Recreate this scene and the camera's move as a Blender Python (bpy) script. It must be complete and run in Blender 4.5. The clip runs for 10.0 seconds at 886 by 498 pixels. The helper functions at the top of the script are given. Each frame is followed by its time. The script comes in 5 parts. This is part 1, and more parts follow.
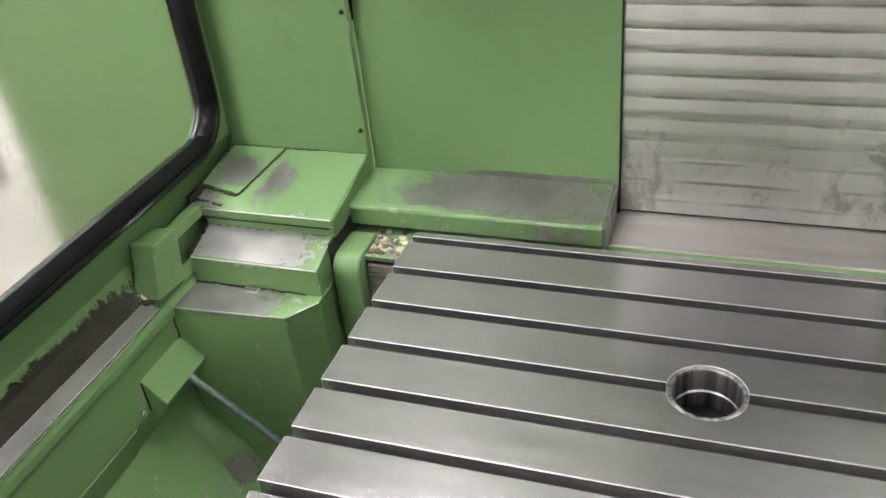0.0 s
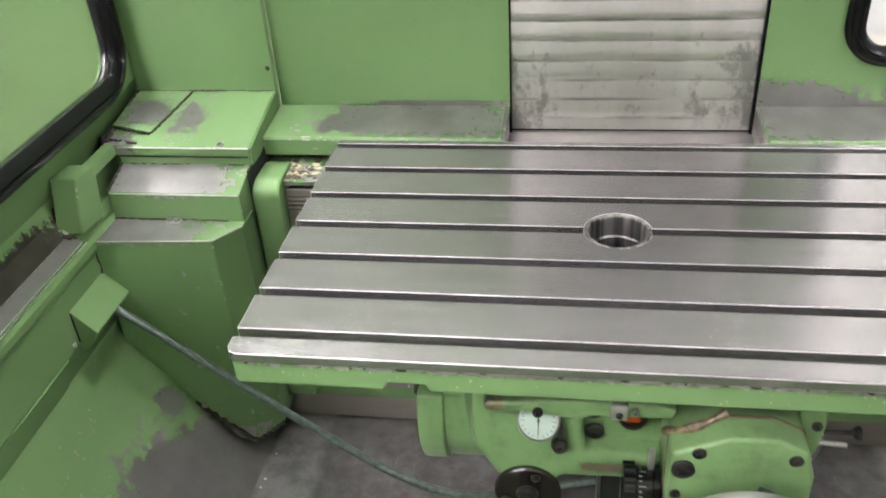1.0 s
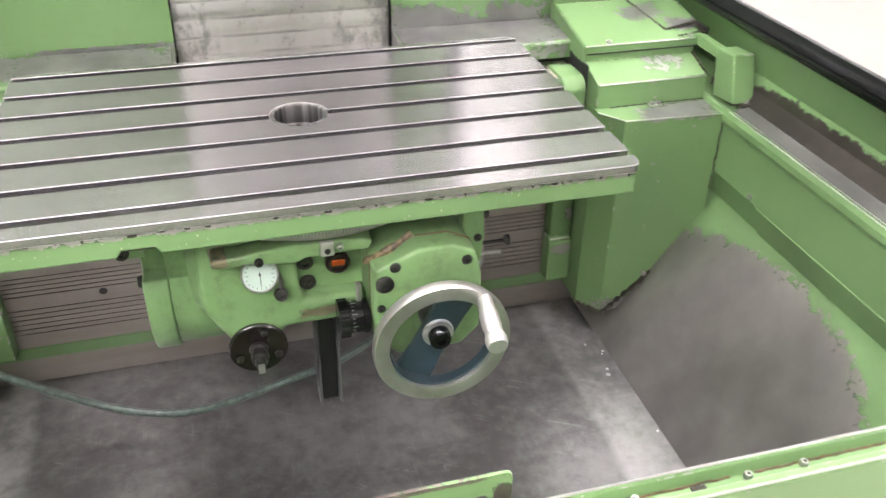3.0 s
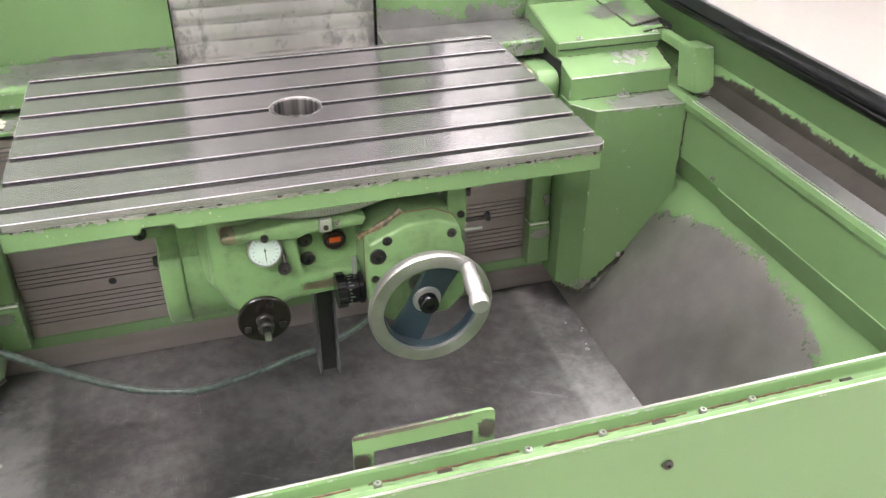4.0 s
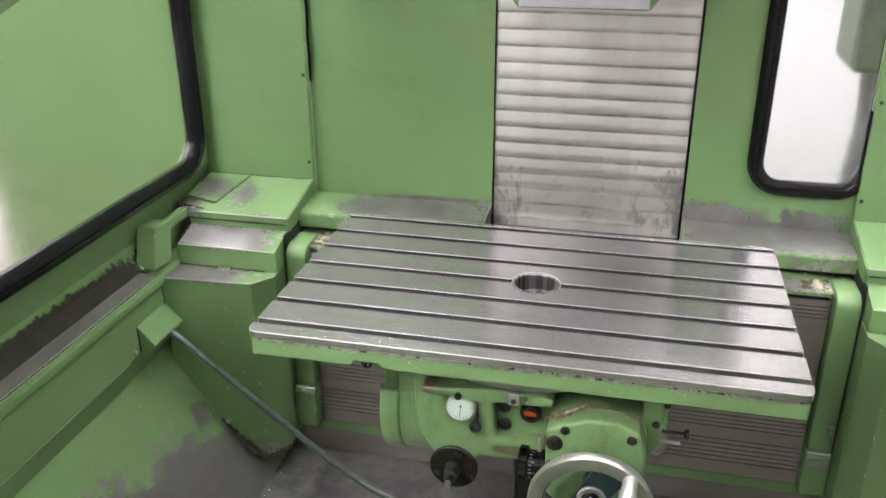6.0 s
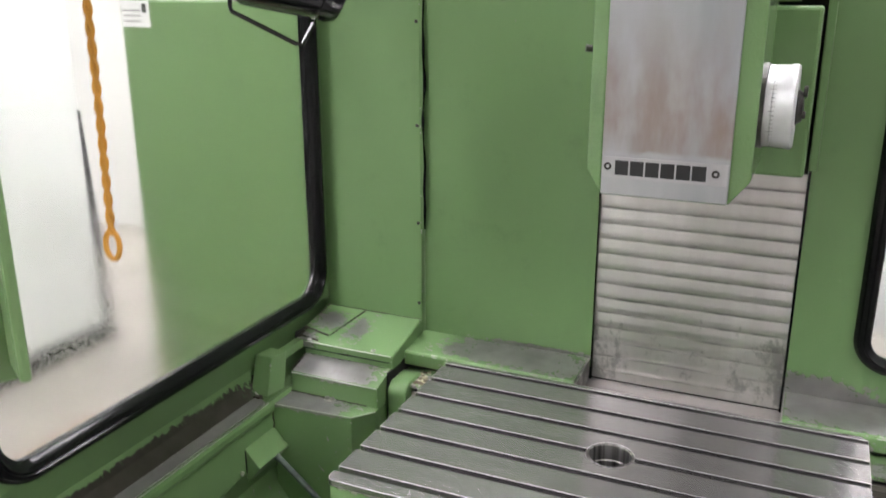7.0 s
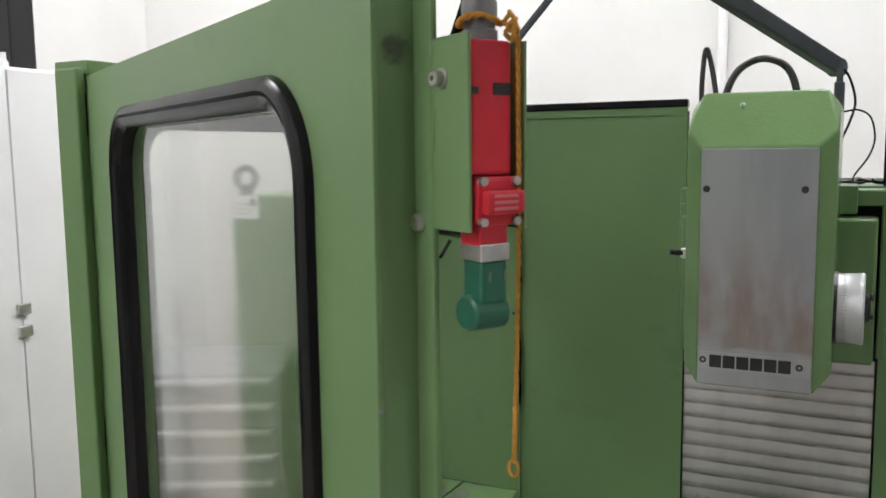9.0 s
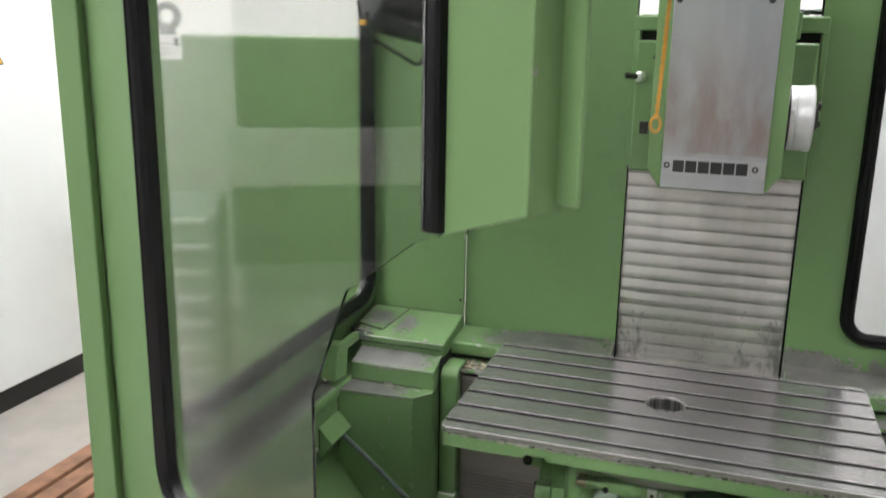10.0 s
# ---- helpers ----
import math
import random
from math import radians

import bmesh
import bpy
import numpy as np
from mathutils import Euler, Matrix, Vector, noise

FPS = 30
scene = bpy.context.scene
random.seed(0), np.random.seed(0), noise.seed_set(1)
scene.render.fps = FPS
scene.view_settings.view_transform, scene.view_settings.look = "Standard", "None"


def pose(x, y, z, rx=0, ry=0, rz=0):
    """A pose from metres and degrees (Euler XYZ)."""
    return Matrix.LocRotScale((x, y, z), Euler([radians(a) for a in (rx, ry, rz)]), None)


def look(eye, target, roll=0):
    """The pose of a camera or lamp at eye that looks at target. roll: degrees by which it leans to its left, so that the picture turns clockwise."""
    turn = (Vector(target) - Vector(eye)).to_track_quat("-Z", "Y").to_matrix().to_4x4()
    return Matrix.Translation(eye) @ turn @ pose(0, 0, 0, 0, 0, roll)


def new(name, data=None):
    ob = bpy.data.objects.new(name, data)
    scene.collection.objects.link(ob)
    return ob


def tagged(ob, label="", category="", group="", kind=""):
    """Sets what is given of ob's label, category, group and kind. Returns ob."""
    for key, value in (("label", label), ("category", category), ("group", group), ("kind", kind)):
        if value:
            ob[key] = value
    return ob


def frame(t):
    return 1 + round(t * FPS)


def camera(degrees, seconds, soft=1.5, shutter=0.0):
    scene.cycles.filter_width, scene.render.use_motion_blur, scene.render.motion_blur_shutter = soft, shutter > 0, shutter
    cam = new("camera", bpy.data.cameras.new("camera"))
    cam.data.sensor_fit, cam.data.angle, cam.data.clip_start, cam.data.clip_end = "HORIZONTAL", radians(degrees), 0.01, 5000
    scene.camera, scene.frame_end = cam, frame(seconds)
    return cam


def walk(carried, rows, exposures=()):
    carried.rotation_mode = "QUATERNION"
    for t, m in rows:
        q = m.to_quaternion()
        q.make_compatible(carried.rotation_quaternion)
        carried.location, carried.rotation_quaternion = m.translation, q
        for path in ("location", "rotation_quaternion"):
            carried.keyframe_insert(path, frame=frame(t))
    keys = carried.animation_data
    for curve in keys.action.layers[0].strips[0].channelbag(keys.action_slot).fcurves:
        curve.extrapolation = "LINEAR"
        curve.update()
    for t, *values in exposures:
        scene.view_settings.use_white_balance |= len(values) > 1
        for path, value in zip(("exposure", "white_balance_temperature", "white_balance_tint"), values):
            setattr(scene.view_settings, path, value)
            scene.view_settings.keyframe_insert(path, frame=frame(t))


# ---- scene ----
cam = camera(54.5, 10.0, shutter=0.25)
PATH = [
    (0, (0.004, -0.452, 1.531), (-0.617, 1.102, 0.437), -6.4),
    (0.5, (-0.027, -0.554, 1.5), (-0.472, 1.079, 0.434), -5.9),
    (1, (-0.056, -0.665, 1.461), (-0.349, 0.988, 0.373), -3.9),
    (1.5, (-0.046, -0.768, 1.42), (-0.257, 0.891, 0.323), -2.4),
    (2, (-0.033, -0.87, 1.4), (-0.145, 0.797, 0.299), -1.5),
    (2.5, (-0.043, -0.882, 1.383), (0.058, 0.787, 0.285), 0.4),
    (3, (-0.113, -0.899, 1.407), (0.354, 0.712, 0.317), 1.1),
    (3.2, (-0.157, -0.923, 1.407), (0.389, 0.666, 0.323), 1.0),
    (4.3, (-0.132, -1.057, 1.453), (0.284, 0.585, 0.39), -0.9),
    (4.5, (-0.1, -1.076, 1.465), (0.223, 0.597, 0.418), -1.7),
    (5, (-0.064, -1.089, 1.492), (0.01, 0.669, 0.541), -2.3),
    (5.5, (0.039, -1.066, 1.518), (-0.182, 0.723, 0.653), -0.9),
    (5.7, (0.091, -1.065, 1.525), (-0.233, 0.714, 0.671), -0.7),
    (6.8, (0.239, -1.074, 1.638), (-0.428, 0.705, 1.012), 0.5),
    (7, (0.267, -1.068, 1.672), (-0.506, 0.679, 1.082), -0.1),
    (7.5, (0.316, -1.077, 1.725), (-0.519, 0.692, 1.309), -0.7),
    (8, (0.350, -1.093, 1.771), (-0.514, 0.690, 1.501), -0.2),
    (8.2, (0.362, -1.113, 1.779), (-0.531, 0.661, 1.545), 0.1),
    (8.5, (0.326, -1.229, 1.800), (-0.619, 0.519, 1.572), 0.1),
    (9, (0.227, -1.339, 1.785), (-0.657, 0.440, 1.556), -0.7),
    (9.5, (0.153, -1.436, 1.737), (-0.526, 0.416, 1.409), -0.7),
    (10, (0.078, -1.480, 1.638), (-0.533, 0.362, 1.153), 1.0),
]
EXPOSURES = [(0, 0.81, 6550, 10), (1, 1.07, 6550, 12), (2, 1.31, 6550, 15), (2.5, 1.48, 6550, 15), (3, 1.48, 6550, 16), (4.5, 1.22, 6500, 17), (5.5, 1.15, 6500, 16), (7, 0.48, 6450, 13), (7.5, 0.12, 6450, 12), (8, -0.50, 6450, 11), (8.5, -0.54, 6450, 10), (9, -0.46, 6450, 10), (9.5, -0.23, 6450, 9), (10, 0.22, 6450, 9)]
walk(cam, [(t, look(eye, target, roll)) for t, eye, target, roll in PATH], EXPOSURES)


# ---- world and light ----
world = bpy.data.worlds.new("world")
scene.world = world
world.use_nodes = True
world.node_tree.nodes["Background"].inputs[0].default_value = (0.9, 0.95, 1.0, 1)
world.node_tree.nodes["Background"].inputs[1].default_value = 0.15
scene.view_settings.exposure = 0.0
PANEL_POWER = 40.0


# ---- small builders ----
def thing(name, label, category, at=(0, 0, 0), group="", kind=""):
    ob = new(name)
    ob.empty_display_size = 0.05
    ob.location = at
    return tagged(ob, label, category, group, kind)


def part(name, bm, mats, parent=None, label="", smooth=False):
    """One mesh object, its vertices in world metres, under a thing or a part."""
    me = bpy.data.meshes.new(name)
    bmesh.ops.recalc_face_normals(bm, faces=bm.faces[:])
    bm.to_mesh(me)
    bm.free()
    for m in (mats if isinstance(mats, (list, tuple)) else [mats]):
        me.materials.append(m)
    if smooth:
        me.shade_smooth()
        me.set_sharp_from_angle(angle=radians(38))
    ob = new(name, me)
    if parent is not None:
        ob.parent = parent
        off = Vector((0, 0, 0))
        p = parent
        while p is not None:
            off += p.location
            p = p.parent
        ob.location = -off
    if label:
        ob["label"] = label
    return ob


def setting(name, bm, mats, label, category, smooth=False):
    return tagged(part(name, bm, mats, None, "", smooth), label, category, "", "structure")


def bev(bm, width, seg=2, edge_mat=None, angle=30, faces=None):
    edges = [e for e in bm.edges if len(e.link_faces) == 2 and e.calc_face_angle(0) > radians(angle)]
    if edges:
        bmesh.ops.bevel(bm, geom=edges, offset=width, segments=seg, profile=0.5, affect="EDGES",
                        clamp_overlap=True, material=-1 if edge_mat is None else edge_mat)


def box(x0, x1, y0, y1, z0, z1, bevel=0.0, seg=2, edge_mat=None, bm=None):
    b = bmesh.new()
    bmesh.ops.create_cube(b, size=1)
    for v in b.verts:
        v.co = Vector(((x0 + x1) / 2 + v.co.x * (x1 - x0), (y0 + y1) / 2 + v.co.y * (y1 - y0), (z0 + z1) / 2 + v.co.z * (z1 - z0)))
    if bevel:
        bev(b, bevel, seg, edge_mat)
    return join(bm, b)


def join(bm, b, m=None):
    if m is not None:
        b.transform(m)
    if bm is None:
        return b
    me = bpy.data.meshes.new("tmp")
    b.to_mesh(me)
    b.free()
    bm.from_mesh(me)
    bpy.data.meshes.remove(me)
    return bm


def prism(pts, axis, a, b, bevel=0.0, seg=2, edge_mat=None, bm=None):
    """A polygon pushed along an axis from a to b. axis x: (y, z); y: (x, z); z: (x, y)."""
    g = bmesh.new()

    def put(p, h):
        return {"x": (h, p[0], p[1]), "y": (p[0], h, p[1]), "z": (p[0], p[1], h)}[axis]
    lo = [g.verts.new(put(p, a)) for p in pts]
    hi = [g.verts.new(put(p, b)) for p in pts]
    g.faces.new(lo)
    g.faces.new(hi[::-1])
    for i in range(len(pts)):
        k = (i + 1) % len(pts)
        g.faces.new((lo[i], hi[i], hi[k], lo[k]))
    bmesh.ops.recalc_face_normals(g, faces=g.faces[:])
    if bevel:
        bev(g, bevel, seg, edge_mat)
    return join(bm, g)


def frame_to(p, d):
    return Matrix.Translation(p) @ Vector(d).normalized().to_track_quat("Z", "Y").to_matrix().to_4x4()


def lathe(profile, p, d, seg=32, bm=None, closed=False):
    """A turned body: (radius, height) rows round the axis d from p."""
    g = bmesh.new()
    rings = []
    for r, h in profile:
        if r < 1e-6:
            rings.append([g.verts.new((0, 0, h))])
        else:
            rings.append([g.verts.new((r * math.cos(2 * math.pi * i / seg), r * math.sin(2 * math.pi * i / seg), h)) for i in range(seg)])
    pairs = list(zip(rings, rings[1:])) + ([(rings[-1], rings[0])] if closed else [])
    for a, b in pairs:
        for i in range(seg):
            k = (i + 1) % seg
            if len(a) == 1 and len(b) > 1:
                g.faces.new((a[0], b[i], b[k]))
            elif len(b) == 1 and len(a) > 1:
                g.faces.new((a[i], a[k], b[0]))
            elif len(a) > 1:
                g.faces.new((a[i], a[k], b[k], b[i]))
    return join(bm, g, frame_to(p, d))


def cyl(p0, p1, r, seg=20, chamfer=0.0, bm=None):
    p0, p1 = Vector(p0), Vector(p1)
    n = (p1 - p0).length
    c = chamfer
    prof = [(0, 0), (r - c, 0), (r, c), (r, n - c), (r - c, n), (0, n)] if c else [(0, 0), (r, 0), (r, n), (0, n)]
    return lathe(prof, p0, p1 - p0, seg, bm)


def smooth_path(pts, n):
    """A Catmull-Rom line through the points."""
    pts = [Vector(p) for p in pts]
    ext = [2 * pts[0] - pts[1], *pts, 2 * pts[-1] - pts[-2]]
    out = []
    for i in range(1, len(ext) - 2):
        a, b, c, d = ext[i - 1:i + 3]
        for k in range(n):
            u = k / n
            out.append(0.5 * (2 * b + (c - a) * u + (2 * a - 5 * b + 4 * c - d) * u * u + (3 * b - a - 3 * c + d) * u ** 3))
    out.append(pts[-1])
    return out


def tube(pts, r, seg=10, bm=None, closed=False, ripple=None):
    """A round bar along a line of points."""
    g = bmesh.new()
    pts = [Vector(p) for p in pts]
    n = len(pts)
    rings = []
    up = None
    for i, p in enumerate(pts):
        q0 = pts[i - 1] if (i or closed) else p
        q1 = pts[(i + 1) % n] if (i < n - 1 or closed) else p
        t = (q1 - q0).normalized()
        if up is None:
            up = t.orthogonal().normalized()
        up = (up - t * up.dot(t)).normalized()
        side = t.cross(up)
        rr = r if ripple is None else r * ripple(i)
        rings.append([g.verts.new(p + rr * (math.cos(2 * math.pi * k / seg) * up + math.sin(2 * math.pi * k / seg) * side)) for k in range(seg)])
    for i in range(n if closed else n - 1):
        a, b = rings[i], rings[(i + 1) % n]
        for k in range(seg):
            m = (k + 1) % seg
            g.faces.new((a[k], a[m], b[m], b[k]))
    if not closed:
        g.faces.new(rings[0][::-1])
        g.faces.new(rings[-1])
    return join(bm, g)


def round_rect(u0, u1, v0, v1, r, n=8):
    out = []
    for cx, cy, a0 in ((u1 - r, v1 - r, 0), (u0 + r, v1 - r, 90), (u0 + r, v0 + r, 180), (u1 - r, v0 + r, 270)):
        for i in range(n + 1):
            a = radians(a0 + 90 * i / n)
            out.append((cx + r * math.cos(a), cy + r * math.sin(a)))
    return out


def sheet_with_hole(outer, hole, thick, to_world):
    """A flat plate in u, v with a hole, given depth; to_world is a matrix for (u, v, w)."""
    g = bmesh.new()
    for loop in (outer, hole):
        vs = [g.verts.new((u, v, 0)) for u, v in loop]
        for i in range(len(vs)):
            g.edges.new((vs[i], vs[(i + 1) % len(vs)]))
    bmesh.ops.triangle_fill(g, use_beauty=True, edges=g.edges[:])
    r = bmesh.ops.extrude_face_region(g, geom=g.faces[:])
    bmesh.ops.translate(g, verts=[e for e in r["geom"] if isinstance(e, bmesh.types.BMVert)], vec=(0, 0, thick))
    g.transform(to_world)
    bmesh.ops.recalc_face_normals(g, faces=g.faces[:])
    return g


def loop_profile(loop, prof, to_world):
    """A closed strip: a small profile (inward offset, height) carried round a closed loop in u, v."""
    g = bmesh.new()
    n = len(loop)
    rings = []
    for i in range(n):
        p = Vector(loop[i])
        t = (Vector(loop[(i + 1) % n]) - Vector(loop[i - 1])).normalized()
        inward = Vector((-t.y, t.x))
        rings.append([g.verts.new((p.x + inward.x * o, p.y + inward.y * o, h)) for o, h in prof])
    m = len(prof)
    for i in range(n):
        a, b = rings[i], rings[(i + 1) % n]
        for k in range(m):
            q = (k + 1) % m
            g.faces.new((a[k], a[q], b[q], b[k]))
    g.transform(to_world)
    return g


def axes(origin, u, v):
    """The matrix from (u, v, w) to the world."""
    u, v = Vector(u).normalized(), Vector(v).normalized()
    w = u.cross(v)
    m = Matrix((u, v, w)).transposed().to_4x4()
    m.translation = Vector(origin)
    return m


# ---- materials ----
class Nodes:
    def __init__(self, name):
        self.mat = bpy.data.materials.new(name)
        self.mat.use_nodes = True
        self.t = self.mat.node_tree
        self.bsdf = self.t.nodes["Principled BSDF"]

    def add(self, kind, **values):
        n = self.t.nodes.new(kind)
        for k, v in values.items():
            n.inputs[k.replace("_", " ")].default_value = v
        return n

    def link(self, a, b):
        self.t.links.new(a, b)

    def place(self):
        return self.add("ShaderNodeNewGeometry").outputs["Position"]

    def noise(self, scale, detail=3, rough=0.55, stretch=(1, 1, 1), vec=None):
        vec = vec or self.place()
        if stretch != (1, 1, 1):
            m = self.add("ShaderNodeMapping")
            m.inputs["Scale"].default_value = stretch
            self.link(vec, m.inputs["Vector"])
            vec = m.outputs[0]
        n = self.add("ShaderNodeTexNoise", Scale=scale, Detail=detail, Roughness=rough)
        self.link(vec, n.inputs["Vector"])
        return n.outputs["Fac"]

    def math(self, op, a, b=None, c=None, clamp=False):
        n = self.t.nodes.new("ShaderNodeMath")
        n.operation, n.use_clamp = op, clamp
        for i, v in enumerate((a, b, c)):
            if v is None:
                continue
            if isinstance(v, (int, float)):
                n.inputs[i].default_value = v
            else:
                self.link(v, n.inputs[i])
        return n.outputs[0]

    def ramp(self, fac, lo, hi, a=0.0, b=1.0):
        n = self.t.nodes.new("ShaderNodeMapRange")
        n.interpolation_type = "SMOOTHSTEP"
        self.link(fac, n.inputs[0])
        for i, v in enumerate((lo, hi, a, b)):
            n.inputs[i + 1].default_value = v
        return n.outputs[0]

    def mix(self, fac, a, b):
        n = self.t.nodes.new("ShaderNodeMix")
        n.data_type = "RGBA"
        for sock, v in ((n.inputs[0], fac), (n.inputs[6], a), (n.inputs[7], b)):
            if isinstance(v, (int, float)):
                sock.default_value = v
            elif isinstance(v, tuple):
                sock.default_value = (*v, 1)
            else:
                self.link(v, sock)
        return n.outputs[2]

    def blend(self, fac, a, b):
        n = self.t.nodes.new("ShaderNodeMix")
        for sock, v in ((n.inputs[0], fac), (n.inputs[2], a), (n.inputs[3], b)):
            if isinstance(v, (int, float)):
                sock.default_value = v
            else:
                self.link(v, sock)
        return n.outputs[0]

    def bump(self, height, strength, distance):
        n = self.add("ShaderNodeBump", Strength=strength, Distance=distance)
        self.link(height, n.inputs["Height"])
        self.link(n.outputs[0], self.bsdf.inputs["Normal"])

    def set(self, **values):
        for k, v in values.items():
            sock = self.bsdf.inputs[k.replace("_", " ")]
            if isinstance(v, tuple):
                sock.default_value = (*v, 1)
            elif isinstance(v, (int, float)):
                sock.default_value = v
            else:
                self.link(v, sock)


GREEN = (0.141, 0.240, 0.100)


def paint(name, colour=GREEN, wear=(), chips=0.0, rough=0.36, grain=0.0004, pore=45.0, bare=((0.21, 0.202, 0.20), (0.42, 0.408, 0.40)), tear=1.0, rounded=False, oily=0.0, gloss=0.38):
    """Machine enamel. wear: (centre, half sizes) of rubbed places, where the paint is gone to bare steel; chips: how many small flakes."""
    n = Nodes(name)
    big = n.noise(1.7, 1, 0.4)
    fine = n.noise(pore, 3)
    col = n.mix(big, tuple(c * 0.92 for c in colour), tuple(min(1, c * 1.08) for c in colour))
    grimy = n.ramp(n.noise(8.0, 6, 0.7), 0.55, 0.80, 0.0, 0.45)
    col = n.mix(grimy, col, tuple(c * 0.62 for c in colour))
    if oily:
        soot = n.math("ADD", n.math("MULTIPLY", n.noise(9, 4, 0.6, (1, 1, 0.45)), 0.6), n.math("MULTIPLY", n.noise(42, 5, 0.65), 0.4))
        col = n.mix(n.ramp(soot, 0.46, 0.66, 0.0, oily), col, (0.040, 0.046, 0.018))
    metal = None
    rim = None
    edge = n.noise(16.0, 8, 0.68)
    edge2 = n.noise(110.0, 3, 0.6)
    edge3 = n.noise(58.0, 4, 0.65)
    ragged = n.math("ADD", n.math("ADD", n.math("MULTIPLY", n.math("SUBTRACT", edge, 0.5), 2.4), n.math("MULTIPLY", n.math("SUBTRACT", edge3, 0.5), 3.4)), n.math("MULTIPLY", n.math("SUBTRACT", edge2, 0.5), 0.9))
    for centre, half in wear:
        rag = tear * 0.75 * min(1.0, 0.075 / sorted(half)[1])
        off = n.t.nodes.new("ShaderNodeVectorMath")
        off.operation = "SUBTRACT"
        n.link(n.place(), off.inputs[0])
        off.inputs[1].default_value = centre
        div = n.t.nodes.new("ShaderNodeVectorMath")
        div.operation = "DIVIDE"
        n.link(off.outputs[0], div.inputs[0])
        div.inputs[1].default_value = half
        pw = n.t.nodes.new("ShaderNodeVectorMath")
        pw.operation = "ABSOLUTE"
        n.link(div.outputs[0], pw.inputs[0])
        sep = n.t.nodes.new("ShaderNodeSeparateXYZ")
        n.link(pw.outputs[0], sep.inputs[0])
        if rounded:
            far = n.math("POWER", n.math("ADD", n.math("POWER", sep.outputs[1], 2.0), n.math("POWER", sep.outputs[2], 2.0)), 0.5)
        else:
            far = n.math("POWER", n.math("ADD", n.math("ADD", n.math("POWER", sep.outputs[0], 4.0), n.math("POWER", sep.outputs[1], 4.0)), n.math("POWER", sep.outputs[2], 4.0)), 0.25)
        worn = n.math("ADD", far, n.math("MULTIPLY", ragged, rag))
        m = n.math("LESS_THAN", worn, 1.0)
        r = n.math("LESS_THAN", worn, 1.0 + 0.0035 / sorted(half)[1])
        rim = r if rim is None else n.math("MAXIMUM", rim, r)
        metal = m if metal is None else n.math("MAXIMUM", metal, m)
    if chips:
        m = n.math("GREATER_THAN", n.math("ADD", n.noise(38, 4, 0.7), n.math("MULTIPLY", edge2, 0.25)), 0.93 - chips)
        metal = m if metal is None else n.math("MAXIMUM", metal, m)
    if metal is not None:
        steel_colour = n.mix(n.noise(22, 4), *bare)
        steel_colour = n.mix(n.ramp(n.noise(6, 2, 0.4), 0.35, 0.80, 0.0, 0.45), steel_colour, tuple(c * 0.35 for c in bare[0]))
        if rim is not None:
            col = n.mix(n.math("MULTIPLY", rim, n.ramp(edge3, 0.42, 0.58, 0.0, 0.85)), col, (0.035, 0.032, 0.026))
        col = n.mix(metal, col, steel_colour)
        n.set(Metallic=n.math("MULTIPLY", metal, 0.75))
        n.set(Roughness=n.blend(metal, n.blend(n.ramp(big, 0.2, 0.8), rough - 0.05, rough + 0.08), n.blend(n.noise(7, 3, 0.5), 0.282, 0.35)))
        n.bump(n.math("SUBTRACT", n.math("MULTIPLY", fine, 0.15), metal), 0.5, grain * 2)
    else:
        n.set(Roughness=n.blend(n.ramp(big, 0.2, 0.8), rough - 0.05, rough + 0.08))
        n.bump(fine, 0.25, grain)
    n.set(Base_Color=col, Specular_IOR_Level=gloss)
    return n.mat


def steel(name, dark, light, rough=(0.25, 0.42), metallic=0.9, stretch=(1, 1, 1), scale=12, bump=0.0001):
    n = Nodes(name)
    a = n.noise(scale, 5, 0.6, stretch)
    b = n.noise(scale * 9, 3, 0.6, stretch)
    big = n.noise(2.5, 4)
    f = n.math("ADD", n.math("MULTIPLY", a, 0.6), n.math("MULTIPLY", big, 0.4))
    n.set(Base_Color=n.mix(n.ramp(f, 0.3, 0.7), dark, light), Metallic=metallic,
          Roughness=n.blend(n.ramp(n.math("ADD", n.math("MULTIPLY", a, 0.5), n.math("MULTIPLY", b, 0.5)), 0.3, 0.7), *rough))
    n.bump(b, 0.3, bump)
    return n.mat


def plain(name, colour, rough=0.5, metallic=0.0, spread=0.15, scale=20, bump=0.0002, gloss=0.5):
    n = Nodes(name)
    f = n.noise(scale, 4)
    n.set(Base_Color=n.mix(n.ramp(f, 0.3, 0.7), tuple(c * (1 - spread) for c in colour), tuple(min(1, c * (1 + spread)) for c in colour)),
          Roughness=n.blend(f, rough - 0.06, rough + 0.08), Metallic=metallic)
    n.set(Specular_IOR_Level=gloss)
    n.bump(n.noise(scale * 8, 2), 0.25, bump)
    return n.mat


green = paint("green_enamel", chips=0.03)
green_clean = paint("green_enamel_clean")
green_table = paint("green_enamel_chipped", wear=[((0.0, -0.02, 0.8885), (0.41, 0.03, 0.0065))], chips=0.08, bare=((0.20, 0.192, 0.185), (0.46, 0.44, 0.41)))
green_wall = {
    -1: paint("green_enamel_wall_worn", wear=[((-0.893, 0.04, 0.745), (0.031, 0.42, 0.034))], chips=0.03, bare=((0.055, 0.046, 0.042), (0.115, 0.10, 0.092)), tear=0.5),
    1: paint("green_enamel_wall_worn", wear=[((0.893, 0.06, 0.745), (0.031, 0.44, 0.036))], chips=0.03, bare=((0.055, 0.046, 0.042), (0.105, 0.09, 0.082)), tear=0.4)}
